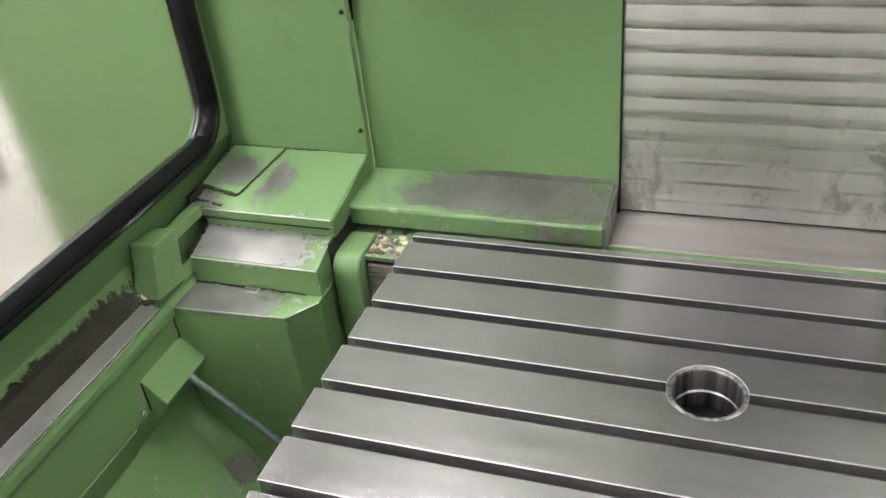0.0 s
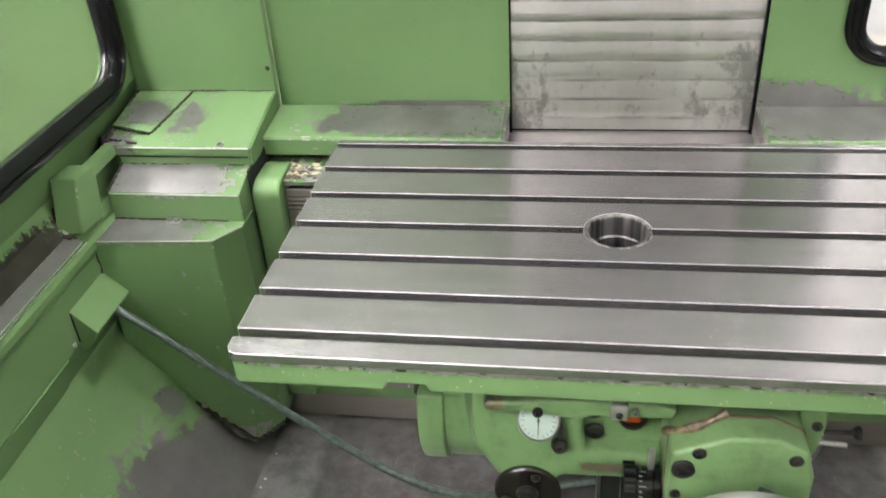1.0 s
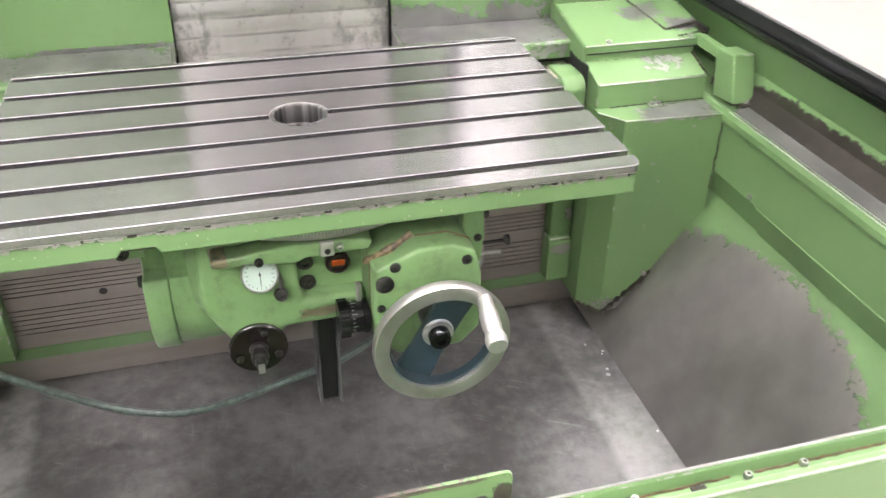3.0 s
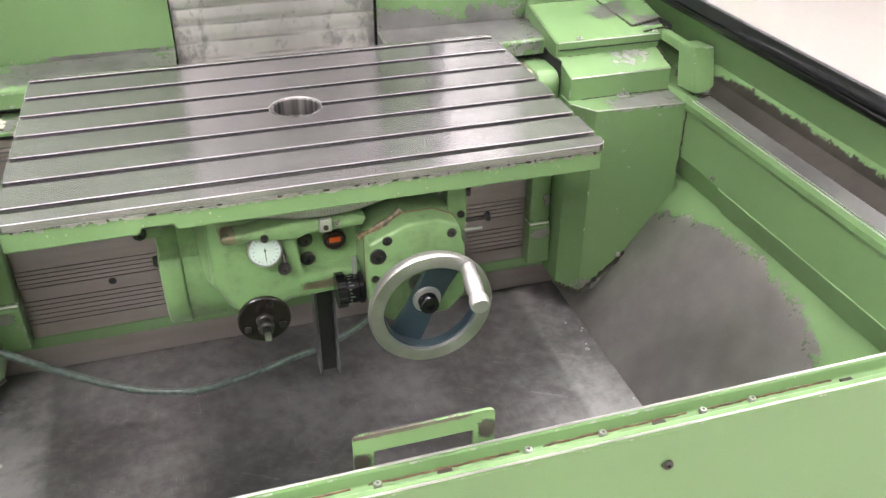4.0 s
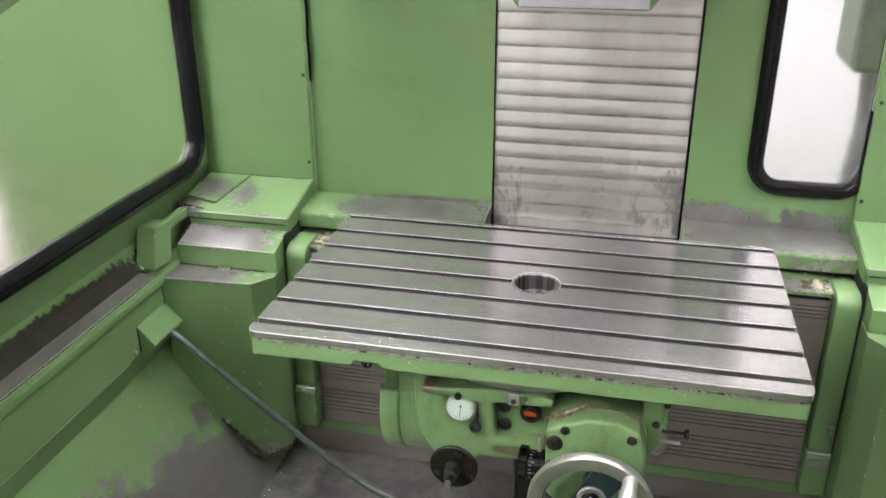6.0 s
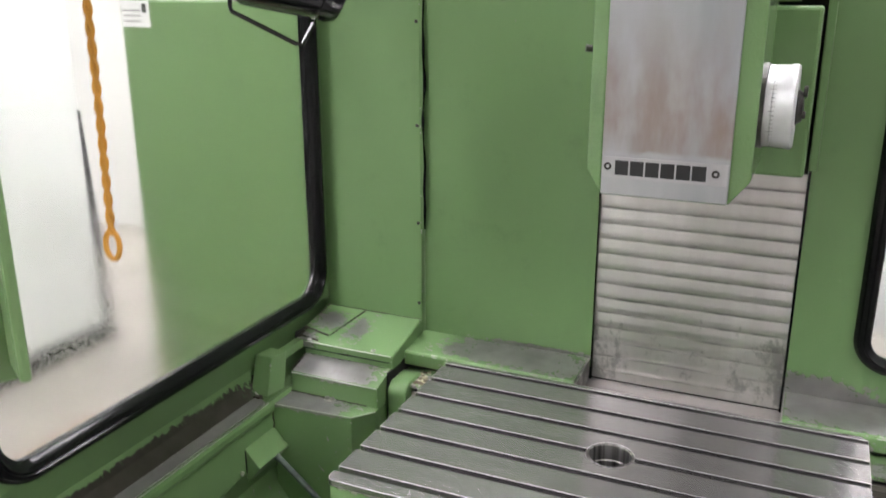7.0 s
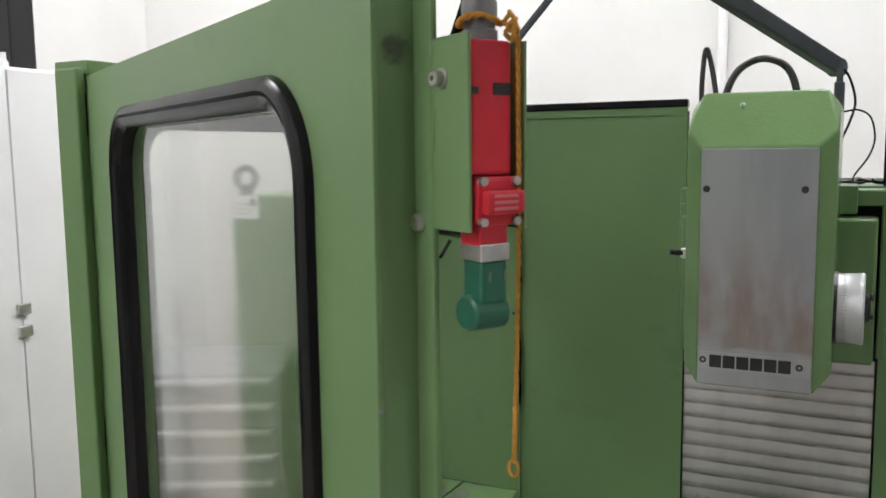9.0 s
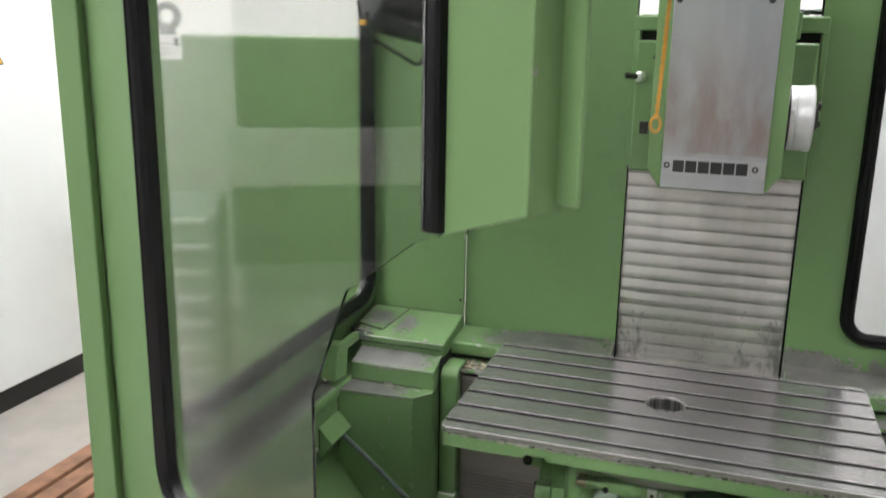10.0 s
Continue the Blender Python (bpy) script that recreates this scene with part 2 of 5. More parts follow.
green_chute = {
    -1: paint("green_enamel_chute_worn", wear=[((-0.72, -0.11, 0.30), (0.14, 0.26, 0.165)), ((-0.70, 0.24, 0.26), (0.14, 0.16, 0.145)), ((-0.69, 0.46, 0.25), (0.14, 0.12, 0.095)), ((-0.775, 0.42, 0.39), (0.03, 0.026, 0.024))], chips=0.15, bare=((0.25, 0.24, 0.235), (0.41, 0.395, 0.388))),
    1: paint("green_enamel_chute_worn", wear=[((0.74, 0.17, 0.20), (0.30, 0.47, 0.315))], chips=0.03, bare=((0.31, 0.288, 0.277), (0.46, 0.428, 0.412)), tear=0.45, rounded=True)}
green_top = {
    -1: paint("green_enamel_plate_worn", wear=[((-0.825, 0.700, 0.845), (0.035, 0.036, 0.05)), ((-0.745, 0.685, 0.84), (0.026, 0.052, 0.05)), ((-0.86, 0.62, 0.83), (0.03, 0.02, 0.05))], chips=0.125, tear=1.4),
    1: paint("green_enamel_plate_worn", wear=[((0.77, 0.715, 0.845), (0.046, 0.026, 0.05)), ((0.855, 0.655, 0.84), (0.036, 0.020, 0.05))], chips=0.125, tear=1.15)}
green_step = {
    -1: paint("green_enamel_step_worn", wear=[((-0.768, 0.585, 0.786), (0.132, 0.075, 0.025))], chips=0.11, tear=0.55),
    1: paint("green_enamel_step_worn", wear=[((0.765, 0.582, 0.79), (0.052, 0.028, 0.014))], chips=0.125, tear=1.15)}
green_box = {
    -1: paint("green_enamel_box_worn", wear=[((-0.782, 0.495, 0.717), (0.108, 0.070, 0.0075)), ((-0.70, 0.45, 0.27), (0.08, 0.05, 0.02))], chips=0.125),
    1: paint("green_enamel_box_worn", wear=[((0.768, 0.490, 0.717), (0.074, 0.030, 0.007)), ((0.80, 0.517, 0.717), (0.05, 0.010, 0.006)), ((0.70, 0.45, 0.27), (0.06, 0.05, 0.02))], chips=0.125)}
green_ledge = {
    -1: paint("green_enamel_ledge_worn", wear=[((-0.32, 0.736, 0.82), (0.19, 0.060, 0.060))], chips=0.125),
    1: paint("green_enamel_ledge_worn", wear=[((0.43, 0.742, 0.82), (0.20, 0.074, 0.060))], chips=0.125, tear=0.6)}
green_panel = {
    -1: paint("green_enamel_panel_worn", wear=[((-0.30, 0.78, 0.824), (0.13, 0.05, 0.006))], chips=0.08),
    1: paint("green_enamel_panel_worn", wear=[((0.33, 0.78, 0.826), (0.085, 0.05, 0.040)), ((0.52, 0.78, 0.826), (0.07, 0.05, 0.030)), ((0.43, 0.78, 0.822), (0.18, 0.05, 0.012))], chips=0.08)}
green_post = paint("green_enamel_post_worn", wear=[((-0.595, 0.56, 0.375), (0.03, 0.03, 0.012)), ((0.595, 0.56, 0.375), (0.03, 0.03, 0.013)), ((0.597, 0.56, 0.46), (0.010, 0.03, 0.016))], chips=0.13, bare=((0.20, 0.192, 0.185), (0.44, 0.428, 0.41)))
green_cast = paint("green_enamel_casting", wear=[((-0.010, 0.05, 0.690), (0.024, 0.05, 0.007)), ((-0.135, 0.03, 0.806), (0.010, 0.03, 0.006))], chips=0.06, rough=0.335, grain=0.0012, bare=((0.14, 0.10, 0.06), (0.36, 0.31, 0.23)), oily=0.55, gloss=0.5)
green_edge = paint("green_enamel_rubbed_edge", chips=0.20, bare=((0.30, 0.31, 0.28), (0.52, 0.52, 0.49)))
table_steel = steel("ground_table_steel", (0.29, 0.277, 0.281), (0.36, 0.344, 0.348), (0.215, 0.255), 0.85, (1, 9, 1), 7, 0.00004)
tnt = table_steel.node_tree
across = tnt.nodes.new("ShaderNodeCombineXYZ")
across.inputs[1].default_value = 1.0
tnt.links.new(across.outputs[0], tnt.nodes["Principled BSDF"].inputs["Tangent"])
tnt.nodes["Principled BSDF"].inputs["Anisotropic"].default_value = 0.7
slot_edge = steel("rubbed_slot_edge", (0.42, 0.40, 0.40), (0.74, 0.71, 0.71), (0.28, 0.40), 0.8, (1, 1, 1), 45)
# Near-black, so the shade inside slots and grooves sits in the colour
slot_steel = steel("shaded_slot_steel", (0.022, 0.021, 0.020), (0.06, 0.056, 0.053), (0.450, 0.60), 0.4)
bright_edge = steel("rubbed_bright_steel", (0.55, 0.54, 0.52), (0.75, 0.74, 0.72), (0.295, 0.35), 0.95)


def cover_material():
    """Bare ribbed sheet with vertical rub marks, oily smudges that gather low on it and shade painted in the slat
    joints.
    """
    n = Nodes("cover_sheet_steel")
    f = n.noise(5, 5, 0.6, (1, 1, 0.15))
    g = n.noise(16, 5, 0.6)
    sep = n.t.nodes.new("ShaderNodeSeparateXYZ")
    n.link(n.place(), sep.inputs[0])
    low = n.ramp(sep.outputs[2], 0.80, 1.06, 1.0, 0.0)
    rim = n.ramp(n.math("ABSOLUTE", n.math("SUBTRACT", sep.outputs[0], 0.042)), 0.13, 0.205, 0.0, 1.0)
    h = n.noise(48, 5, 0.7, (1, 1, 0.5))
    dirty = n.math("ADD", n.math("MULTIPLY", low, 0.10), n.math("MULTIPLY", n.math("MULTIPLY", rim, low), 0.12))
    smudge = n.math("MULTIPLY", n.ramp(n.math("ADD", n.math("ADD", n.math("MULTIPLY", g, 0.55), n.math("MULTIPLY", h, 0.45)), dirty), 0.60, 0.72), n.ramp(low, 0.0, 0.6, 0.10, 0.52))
    # Slat joints darkened in broken bands: painted shade mixed with oily smears
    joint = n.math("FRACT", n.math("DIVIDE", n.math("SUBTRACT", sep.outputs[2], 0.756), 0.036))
    oil_shade = n.math("MULTIPLY", n.math("ADD", n.ramp(joint, 0.0, 0.20, 1.0, 0.0), n.ramp(joint, 0.90, 1.0, 0.0, 1.0)), n.ramp(n.noise(7, 5, 0.65, (1, 1, 2.5)), 0.38, 0.66, 0.05, 0.62))
    smudge = n.math("MAXIMUM", smudge, oil_shade)
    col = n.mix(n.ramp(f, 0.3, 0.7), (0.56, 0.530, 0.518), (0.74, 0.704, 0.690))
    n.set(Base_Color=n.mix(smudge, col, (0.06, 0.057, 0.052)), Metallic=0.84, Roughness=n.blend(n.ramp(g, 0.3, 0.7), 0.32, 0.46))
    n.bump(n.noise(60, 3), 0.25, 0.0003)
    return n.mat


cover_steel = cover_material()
copper_brown = plain("rust_brown_sealant", (0.13, 0.078, 0.045), 0.6)
sealant_beige = plain("dried_beige_sealant", (0.11, 0.078, 0.040), 0.45, spread=0.8, scale=110)
amber = plain("amber_sight_glass", (0.42, 0.08, 0.02), 0.15)
light_alloy = steel("light_alloy", (0.40, 0.39, 0.375), (0.56, 0.55, 0.53), (0.340, 0.48), 0.85, (1, 1, 1), 22)


def tray_material():
    """Oily sheet steel with dark blotches, fine scratches and dull smears."""
    n = Nodes("oily_tray_steel")
    big, mid = n.noise(4.5, 4, 0.6), n.noise(30, 5, 0.65)
    turn = n.add("ShaderNodeMapping")
    turn.inputs["Rotation"].default_value = (0, 0, 0.5)
    n.link(n.place(), turn.inputs["Vector"])
    a = n.ramp(n.noise(8, 3, 0.6, (1, 26, 1), turn.outputs[0]), 0.63, 0.68)
    b = n.ramp(n.noise(9, 3, 0.6, (24, 1, 1)), 0.64, 0.69)
    scratch = n.math("MULTIPLY", n.math("MAXIMUM", a, b), n.ramp(mid, 0.42, 0.62, 0.0, 0.28))
    f = n.math("ADD", n.math("MULTIPLY", big, 0.55), n.math("MULTIPLY", mid, 0.45))
    col = n.mix(n.ramp(f, 0.36, 0.66), (0.085, 0.081, 0.080), (0.180, 0.172, 0.169))
    sep = n.t.nodes.new("ShaderNodeSeparateXYZ")
    n.link(n.place(), sep.inputs[0])
    out = n.math("ADD", n.math("ABSOLUTE", sep.outputs[0]), n.math("MULTIPLY", n.math("SUBTRACT", n.noise(12, 4, 0.6), 0.5), 0.03))
    band = n.math("MULTIPLY", n.ramp(out, 0.518, 0.545), n.ramp(f, 0.36, 0.62, 0.35, 1.0))
    col = n.mix(n.math("MULTIPLY", band, 0.85), col, (0.31, 0.30, 0.295))
    n.set(Base_Color=n.mix(scratch, col, (0.34, 0.33, 0.325)), Metallic=0.6, Roughness=n.blend(n.ramp(f, 0.35, 0.65), 0.30, 0.44))
    n.bump(n.noise(140, 3), 0.3, 0.00012)
    return n.mat


tray_steel = tray_material()
# Streaks in the base colour imitate reflections on the bore wall
bore_steel = steel("reflection_streaked_steel", (0.02, 0.019, 0.018), (0.50, 0.485, 0.47), (0.285, 0.40), 0.85, (7, 7, 0.05), 18)
plate_bright = steel("foot_plate_steel", (0.34, 0.32, 0.31), (0.46, 0.44, 0.43), (0.295, 0.38), 0.8, (0.4, 4, 1), 8)
ledge_steel = steel("rubbed_ledge_steel", (0.13, 0.124, 0.122), (0.25, 0.24, 0.236), (0.295, 0.40), 0.75, (1, 0.3, 1), 14)
plate_steel = steel("scraped_plate_steel", (0.235, 0.203, 0.19), (0.30, 0.262, 0.246), (0.36, 0.46), 0.6, (0.3, 1, 3), 12, 0.00003)
brushed = steel("brushed_nameplate_steel", (0.42, 0.42, 0.44), (0.54, 0.54, 0.56), (0.300, 0.42), 0.9, (6, 1, 1), 6)
polished = steel("polished_steel", (0.60, 0.59, 0.57), (0.75, 0.74, 0.72), (0.295, 0.34), 1.0, (1, 1, 1), 18)
turned_steel = steel("turned_bright_steel", (0.30, 0.29, 0.265), (0.47, 0.46, 0.43), (0.285, 0.42), 0.85, (1, 1, 1), 14, 0.00002)
screw_steel = steel("screw_steel", (0.35, 0.34, 0.33), (0.6, 0.59, 0.57), (0.295, 0.40), 1.0, (1, 1, 1), 60)
black_rubber = plain("black_rubber", (0.005, 0.005, 0.0055), 0.17, gloss=0.22)
cable_grey = plain("dark_grey_cable", (0.035, 0.033, 0.034), 0.28)
black_paint = plain("black_gloss_paint", (0.005, 0.005, 0.0055), 0.14)
oily_brown = plain("oily_browned_steel", (0.022, 0.016, 0.013), 0.30, 0.4)
black_oxide = plain("black_oxide_steel", (0.05, 0.047, 0.045), 0.345, 0.75, spread=0.4, scale=70)
blue_grey = plain("blue_grey_enamel", (0.016, 0.029, 0.037), 0.34, spread=0.3)
dark_grey = plain("dark_grey_enamel", (0.035, 0.043, 0.05), 0.42)
red_enamel = plain("red_plastic", (0.54, 0.014, 0.030), 0.34)
dark_green_plastic = plain("dark_green_plastic", (0.015, 0.11, 0.065), 0.35)
grey_plastic = plain("grey_plastic", (0.16, 0.16, 0.165), 0.5)
rope_yellow = plain("ochre_cord", (0.42, 0.2, 0.02), 0.75, scale=60)
hose_grey = plain("grey_green_hose", (0.066, 0.088, 0.076), 0.36, spread=0.35, scale=90)
white_cabinet_paint = plain("white_cabinet_paint", (0.82, 0.825, 0.83), 0.45, spread=0.04, scale=2)
wall_white = plain("workshop_wall_white", (0.76, 0.757, 0.745), 0.8, spread=0.03, scale=1.5)
wall_grey = plain("workshop_wall_grey", (0.44, 0.44, 0.445), 0.8, spread=0.05, scale=1.5)
wall_dim = plain("workshop_wall_dull_grey", (0.38, 0.38, 0.382), 0.8, spread=0.1, scale=1.5)
dim_sheet_grey = plain("wall_dimming_grey", (0.52, 0.53, 0.55), 0.7, spread=0.04, scale=1.5)
floor_concrete = plain("coated_concrete", (0.41, 0.378, 0.345), 0.6, spread=0.12, scale=3)
wood = plain("oiled_duckboard_wood", (0.26, 0.13, 0.075), 0.6, spread=0.3, scale=14)
faded_print = plain("faded_print", (0.55, 0.16, 0.17), 0.5)
paper = plain("paper_label", (0.8, 0.8, 0.8), 0.6, spread=0.03)
sign_yellow = plain("sign_yellow", (0.85, 0.42, 0.02), 0.5, spread=0.03)
ink = plain("black_ink", (0.015, 0.015, 0.016), 0.5)
# One steel in two tones: shaded inside and lit edges are coloured in
channel_grey = plain("shaded_channel_steel", (0.018, 0.018, 0.018), 0.35, 0.3)
channel_edge = plain("lit_channel_edge", (0.11, 0.11, 0.11), 0.35, 0.5)
satin_alloy = steel("satin_alloy", (0.46, 0.46, 0.47), (0.58, 0.58, 0.59), (0.42, 0.52), 0.55, (1, 1, 1), 22)
white_dial = plain("dial_white", (0.34, 0.42, 0.36), 0.35, spread=0.03)
grime = plain("oily_grime", (0.028, 0.022, 0.015), 0.45, spread=0.5, scale=60)
rust_grime = plain("rusty_grime", (0.10, 0.052, 0.024), 0.55, spread=0.5, scale=60)
# Flat black put into gaps, holes and joints in place of shade
shade_fill = plain("black_shade_fill", (0.01, 0.01, 0.01), 0.8)


def glass_material():
    n = Nodes("scratched_window_plastic")
    f = n.noise(5, 5)
    sep = n.t.nodes.new("ShaderNodeSeparateXYZ")
    n.link(n.place(), sep.inputs[0])
    scuff = n.ramp(n.math("ADD", sep.outputs[2], n.math("MULTIPLY", n.math("SUBTRACT", f, 0.5), 0.5)), 0.95, 1.45, 0.11, 0.0)
    speck = n.ramp(n.noise(150, 4, 0.7), 0.42, 0.60, 0.45, 1.25)
    n.set(Base_Color=(0.93, 0.94, 0.92), Transmission_Weight=1.0, IOR=1.50, Roughness=n.math("ADD", n.math("MULTIPLY", scuff, speck), n.blend(n.ramp(f, 0.35, 0.7), 0.015, 0.045)))
    return n.mat


glass = glass_material()


def lamp_material():
    n = Nodes("panel_light")
    n.set(Base_Color=(0.9, 0.9, 0.9), Emission_Color=(0.99, 0.975, 0.985), Emission_Strength=PANEL_POWER)
    return n.mat


panel_light = lamp_material()

# ---- workshop ----
RX0, RX1, RY0, RY1, RZ = -4.6, 5.0, -7.0, 3.5, 4.2
setting("ground", box(RX0 - 0.2, RX1 + 0.2, RY0 - 0.2, RY1 + 0.2, -0.15, 0), floor_concrete, "pale coated concrete workshop floor", "floor")
setting("ceiling", box(RX0 - 0.2, RX1 + 0.2, RY0 - 0.2, RY1 + 0.2, RZ, RZ + 0.15), wall_white, "white workshop ceiling", "ceiling")
setting("wall_north", box(RX0 - 0.2, RX1 + 0.2, RY1, RY1 + 0.2, 0, RZ), wall_white, "cream-white plastered workshop wall", "wall")
# Out of view; grey so that less light comes back from here
setting("wall_south", box(RX0 - 0.2, RX1 + 0.2, RY0 - 0.2, RY0, 0, RZ), wall_dim, "unseen workshop wall, greyed to bounce back less light", "wall")
setting("wall_west", box(RX0 - 0.2, RX0, RY0, RY1, 0, RZ), wall_white, "cream-white plastered workshop wall", "wall")
# Greyed, out of view, to take brightness from the right window
setting("wall_east", box(RX1, RX1 + 0.2, RY0, RY1, 0, RZ), wall_grey, "unseen workshop wall, greyed to darken the right window", "wall")

# Added grey sheet that darkens the lower wall behind the windows
setting("trim", box(-0.4, RX1 - 0.004, RY1 - 0.010, RY1 - 0.002, 0.002, 1.35), dim_sheet_grey, "pale grey sheet added to darken the lower wall", "wall trim")


def ceiling_light(x, y):
    t = thing("ceiling_light", "unseen square white ceiling light panel, added to light the workshop", "ceiling light", (x, y, RZ), "workshop ceiling lights")
    part("frame", sheet_with_hole([(-0.33, -0.33), (0.33, -0.33), (0.33, 0.33), (-0.33, 0.33)], [(-0.30, -0.30), (0.30, -0.30), (0.30, 0.30), (-0.30, 0.30)], 0.05, Matrix.Translation((x, y, RZ - 0.05))), white_cabinet_paint, t)
    part("diffuser", box(x - 0.30, x + 0.30, y - 0.30, y + 0.30, RZ - 0.045, RZ - 0.03), panel_light, t, "glowing white diffuser")


# Panels are unseen; their number and places are chosen to balance brightness
for lx, ly in ((-3.6, -4.2), (-1.6, -4.2), (-2.4, -5.8), (-4.2, -0.8), (-2.6, -2.6), (-1.4, -3.0), (0.30, 0.70), (4.2, -3.0), (-1.2, 0.9), (1.9, 1.2), (-3.6, 2.7), (-1.6, 2.7), (0.45, 2.7), (3.4, -1.3)):
    ceiling_light(lx, ly)
# ---- enclosure ----
SIDES = (("left", -1), ("right", 1))


def screw(parent, p, d, r=0.006, h=0.004, mat=None, name="screw"):
    """A small socket screw head at p that looks along d."""
    b = lathe([(0, 0), (r * 0.92, 0), (r, h * 0.15), (r, h * 0.75), (r * 0.85, h), (r * 0.45, h), (r * 0.40, h * 0.4), (0, h * 0.4)], p, d, 14)
    return part(name, b, mat or screw_steel, parent, smooth=True)


def span(a, b):
    return (min(a, b), max(a, b))


for word, s in SIDES:
    low = [(0.870, 0.534), (0.853, 0.592), (0.853, 0.694), (0.847, 0.704), (0.847, 0.717), (0.851, 0.727), (0.857, 0.727), (0.859, 0.7245), (0.880, 0.736), (0.905, 0.764), (0.916, 0.790), (0.884, 0.880), (0.905, 0.880), (0.935, 0.86), (0.935, 0.18), (0.919, 0.18), (0.919, 0.640)]
    wall = setting("wall_" + word, prism([(s * x, z) for x, z in low], "y", -0.37, 0.80, 0.0012, 1, 1), [green_wall[s], green_wall[s]],
                   "green enamelled side wall of the machine enclosure with a rubbed sloping ledge", "wall")
    m = axes((s * 0.880, 0, 0), (0, 1, 0), (0, 0, 1))
    hole = round_rect(-0.245, 0.722, 0.905, 1.835, 0.075)
    part("upper_panel", sheet_with_hole([(-0.37, 0.880), (0.80, 0.880), (0.80, 1.905), (-0.37, 1.905)], hole, 0.025 * s, m), green, wall)
    part("top_channel", prism([(s * 0.864, 1.907), (s * 0.864, 1.930), (s * 0.937, 1.930), (s * 0.937, 1.875), (s * 0.908, 1.875), (s * 0.908, 1.907)], "y", -0.37, 0.80, 0.002), green, wall)
    part("front_post", box(*span(s * 0.868, s * 0.915), -0.390, -0.373, 0.18, 1.917, 0.003), green, wall)
    part("lower_strip", prism([(s * 0.8695, 0.5335), (s * 0.8522, 0.5915), (s * 0.8502, 0.5895), (s * 0.8675, 0.5325)], "y", -0.35, 0.30, 0.0005, 1, 1), green, wall)
    part("rubbed_ledge", prism([(s * 0.8560, 0.7290), (s * 0.8800, 0.7415), (s * 0.8800, 0.7360), (s * 0.8560, 0.7240)], "y", -0.365, 0.437, 0.0007, 1, 1), [ledge_steel, bright_edge], wall, "ledge rubbed to bare metal")
    part("rubbed_edge", tube([(s * 0.8508, -0.36, 0.7270), (s * 0.8508, 0.44, 0.7270)], 0.0012, 6), bright_edge, wall, "edge rubbed to bright metal")
    screw(wall, (s * 0.853, 0.325, 0.602), (-s, 0, 0), 0.006)
    part("end_clip", box(*span(s * 0.868, s * 0.898), 0.428, 0.458, 0.7385, 0.7425, 0.001), grime, wall, "dark oily clip at the end of the ledge")
    screw(wall, (s * 0.884, 0.445, 0.7425), (-s * 0.6, 0, 0.8), 0.008)
    w = thing("window_1" if s < 0 else "window_2", "side window of scuffed clear plastic in a black rubber gasket", "window", (s * 0.89, 0.2, 0.9), kind="structure")
    gl = round_rect(-0.275, 0.752, 0.875, 1.865, 0.095, 10)
    hgt = [(0, 0.0), (0.003, 0.012), (0.010, 0.018), (0.017, 0.019), (0.020, 0.015), (0.023, 0.017), (0.032, 0.012), (0.040, 0.0), (0.036, -0.02), (0.012, -0.02)]
    part("gasket", loop_profile(gl, [(o, -s * h) for o, h in hgt], m), black_rubber, w, "black rubber gasket", True)
    pane = part("pane", prism(round_rect(-0.24, 0.717, 0.91, 1.83, 0.07), "x", s * 0.888, s * 0.892), glass, w, "scuffed clear plastic pane")
    pane.visible_shadow = False

tub = setting("floor", box(-0.66, 0.66, -0.37, 0.80, 0.185, 0.20), tray_steel, "oily bare sheet-steel chip tray floor", "floor")
for word, s in SIDES:
    part("chute", prism([(s * 0.642, 0.201), (s * 0.918, 0.601), (s * 0.918, 0.575), (s * 0.66, 0.187)], "y", -0.37, 0.62), green_chute[s], tub)
    part("tray_seam", box(*span(s * 0.6435, s * 0.6480), -0.369, 0.598, 0.2002, 0.2022), shade_fill, tub, "black line along the seam")
    for y in (-0.02, 0.33):
        screw(tub, (s * 0.612, y, 0.2002), (0, 0, 1), 0.005, 0.002)
    rng = random.Random(5 + s)
    crumbs = bmesh.new()
    for i in range(8):
        y = rng.uniform(-0.2, 0.55)
        x, z = s * (0.636 - abs(rng.gauss(0, 0.018))), 0.2010
        q = rng.uniform(0.001, 0.0025)
        crumbs = box(x - q, x + q, y - q * 0.6, y + q * 0.6, z - 0.001, z + 0.0015, bm=crumbs)
    tagged(part("swarf", crumbs, white_cabinet_paint, None), "tiny bright metal chips lying on the tray", "metal chips", "", "stuff")

# rear wall
back = setting("wall_back", box(-0.604, -0.172, 0.79, 0.80, 0.80, 1.88), green_panel[-1], "green enamelled sheet-metal rear wall panels of the enclosure", "wall")
part("lower_panel", box(-0.88, 0.88, 0.803, 0.815, 0.18, 0.79), green, back)
part("top_cap", box(-0.604, -0.17, 0.780, 0.806, 1.880, 1.899, 0.003), black_rubber, back, "black rubber edge strip")
part("top_fold", box(-0.604, -0.172, 0.783, 0.7895, 1.862, 1.8795, 0.001), green, back)
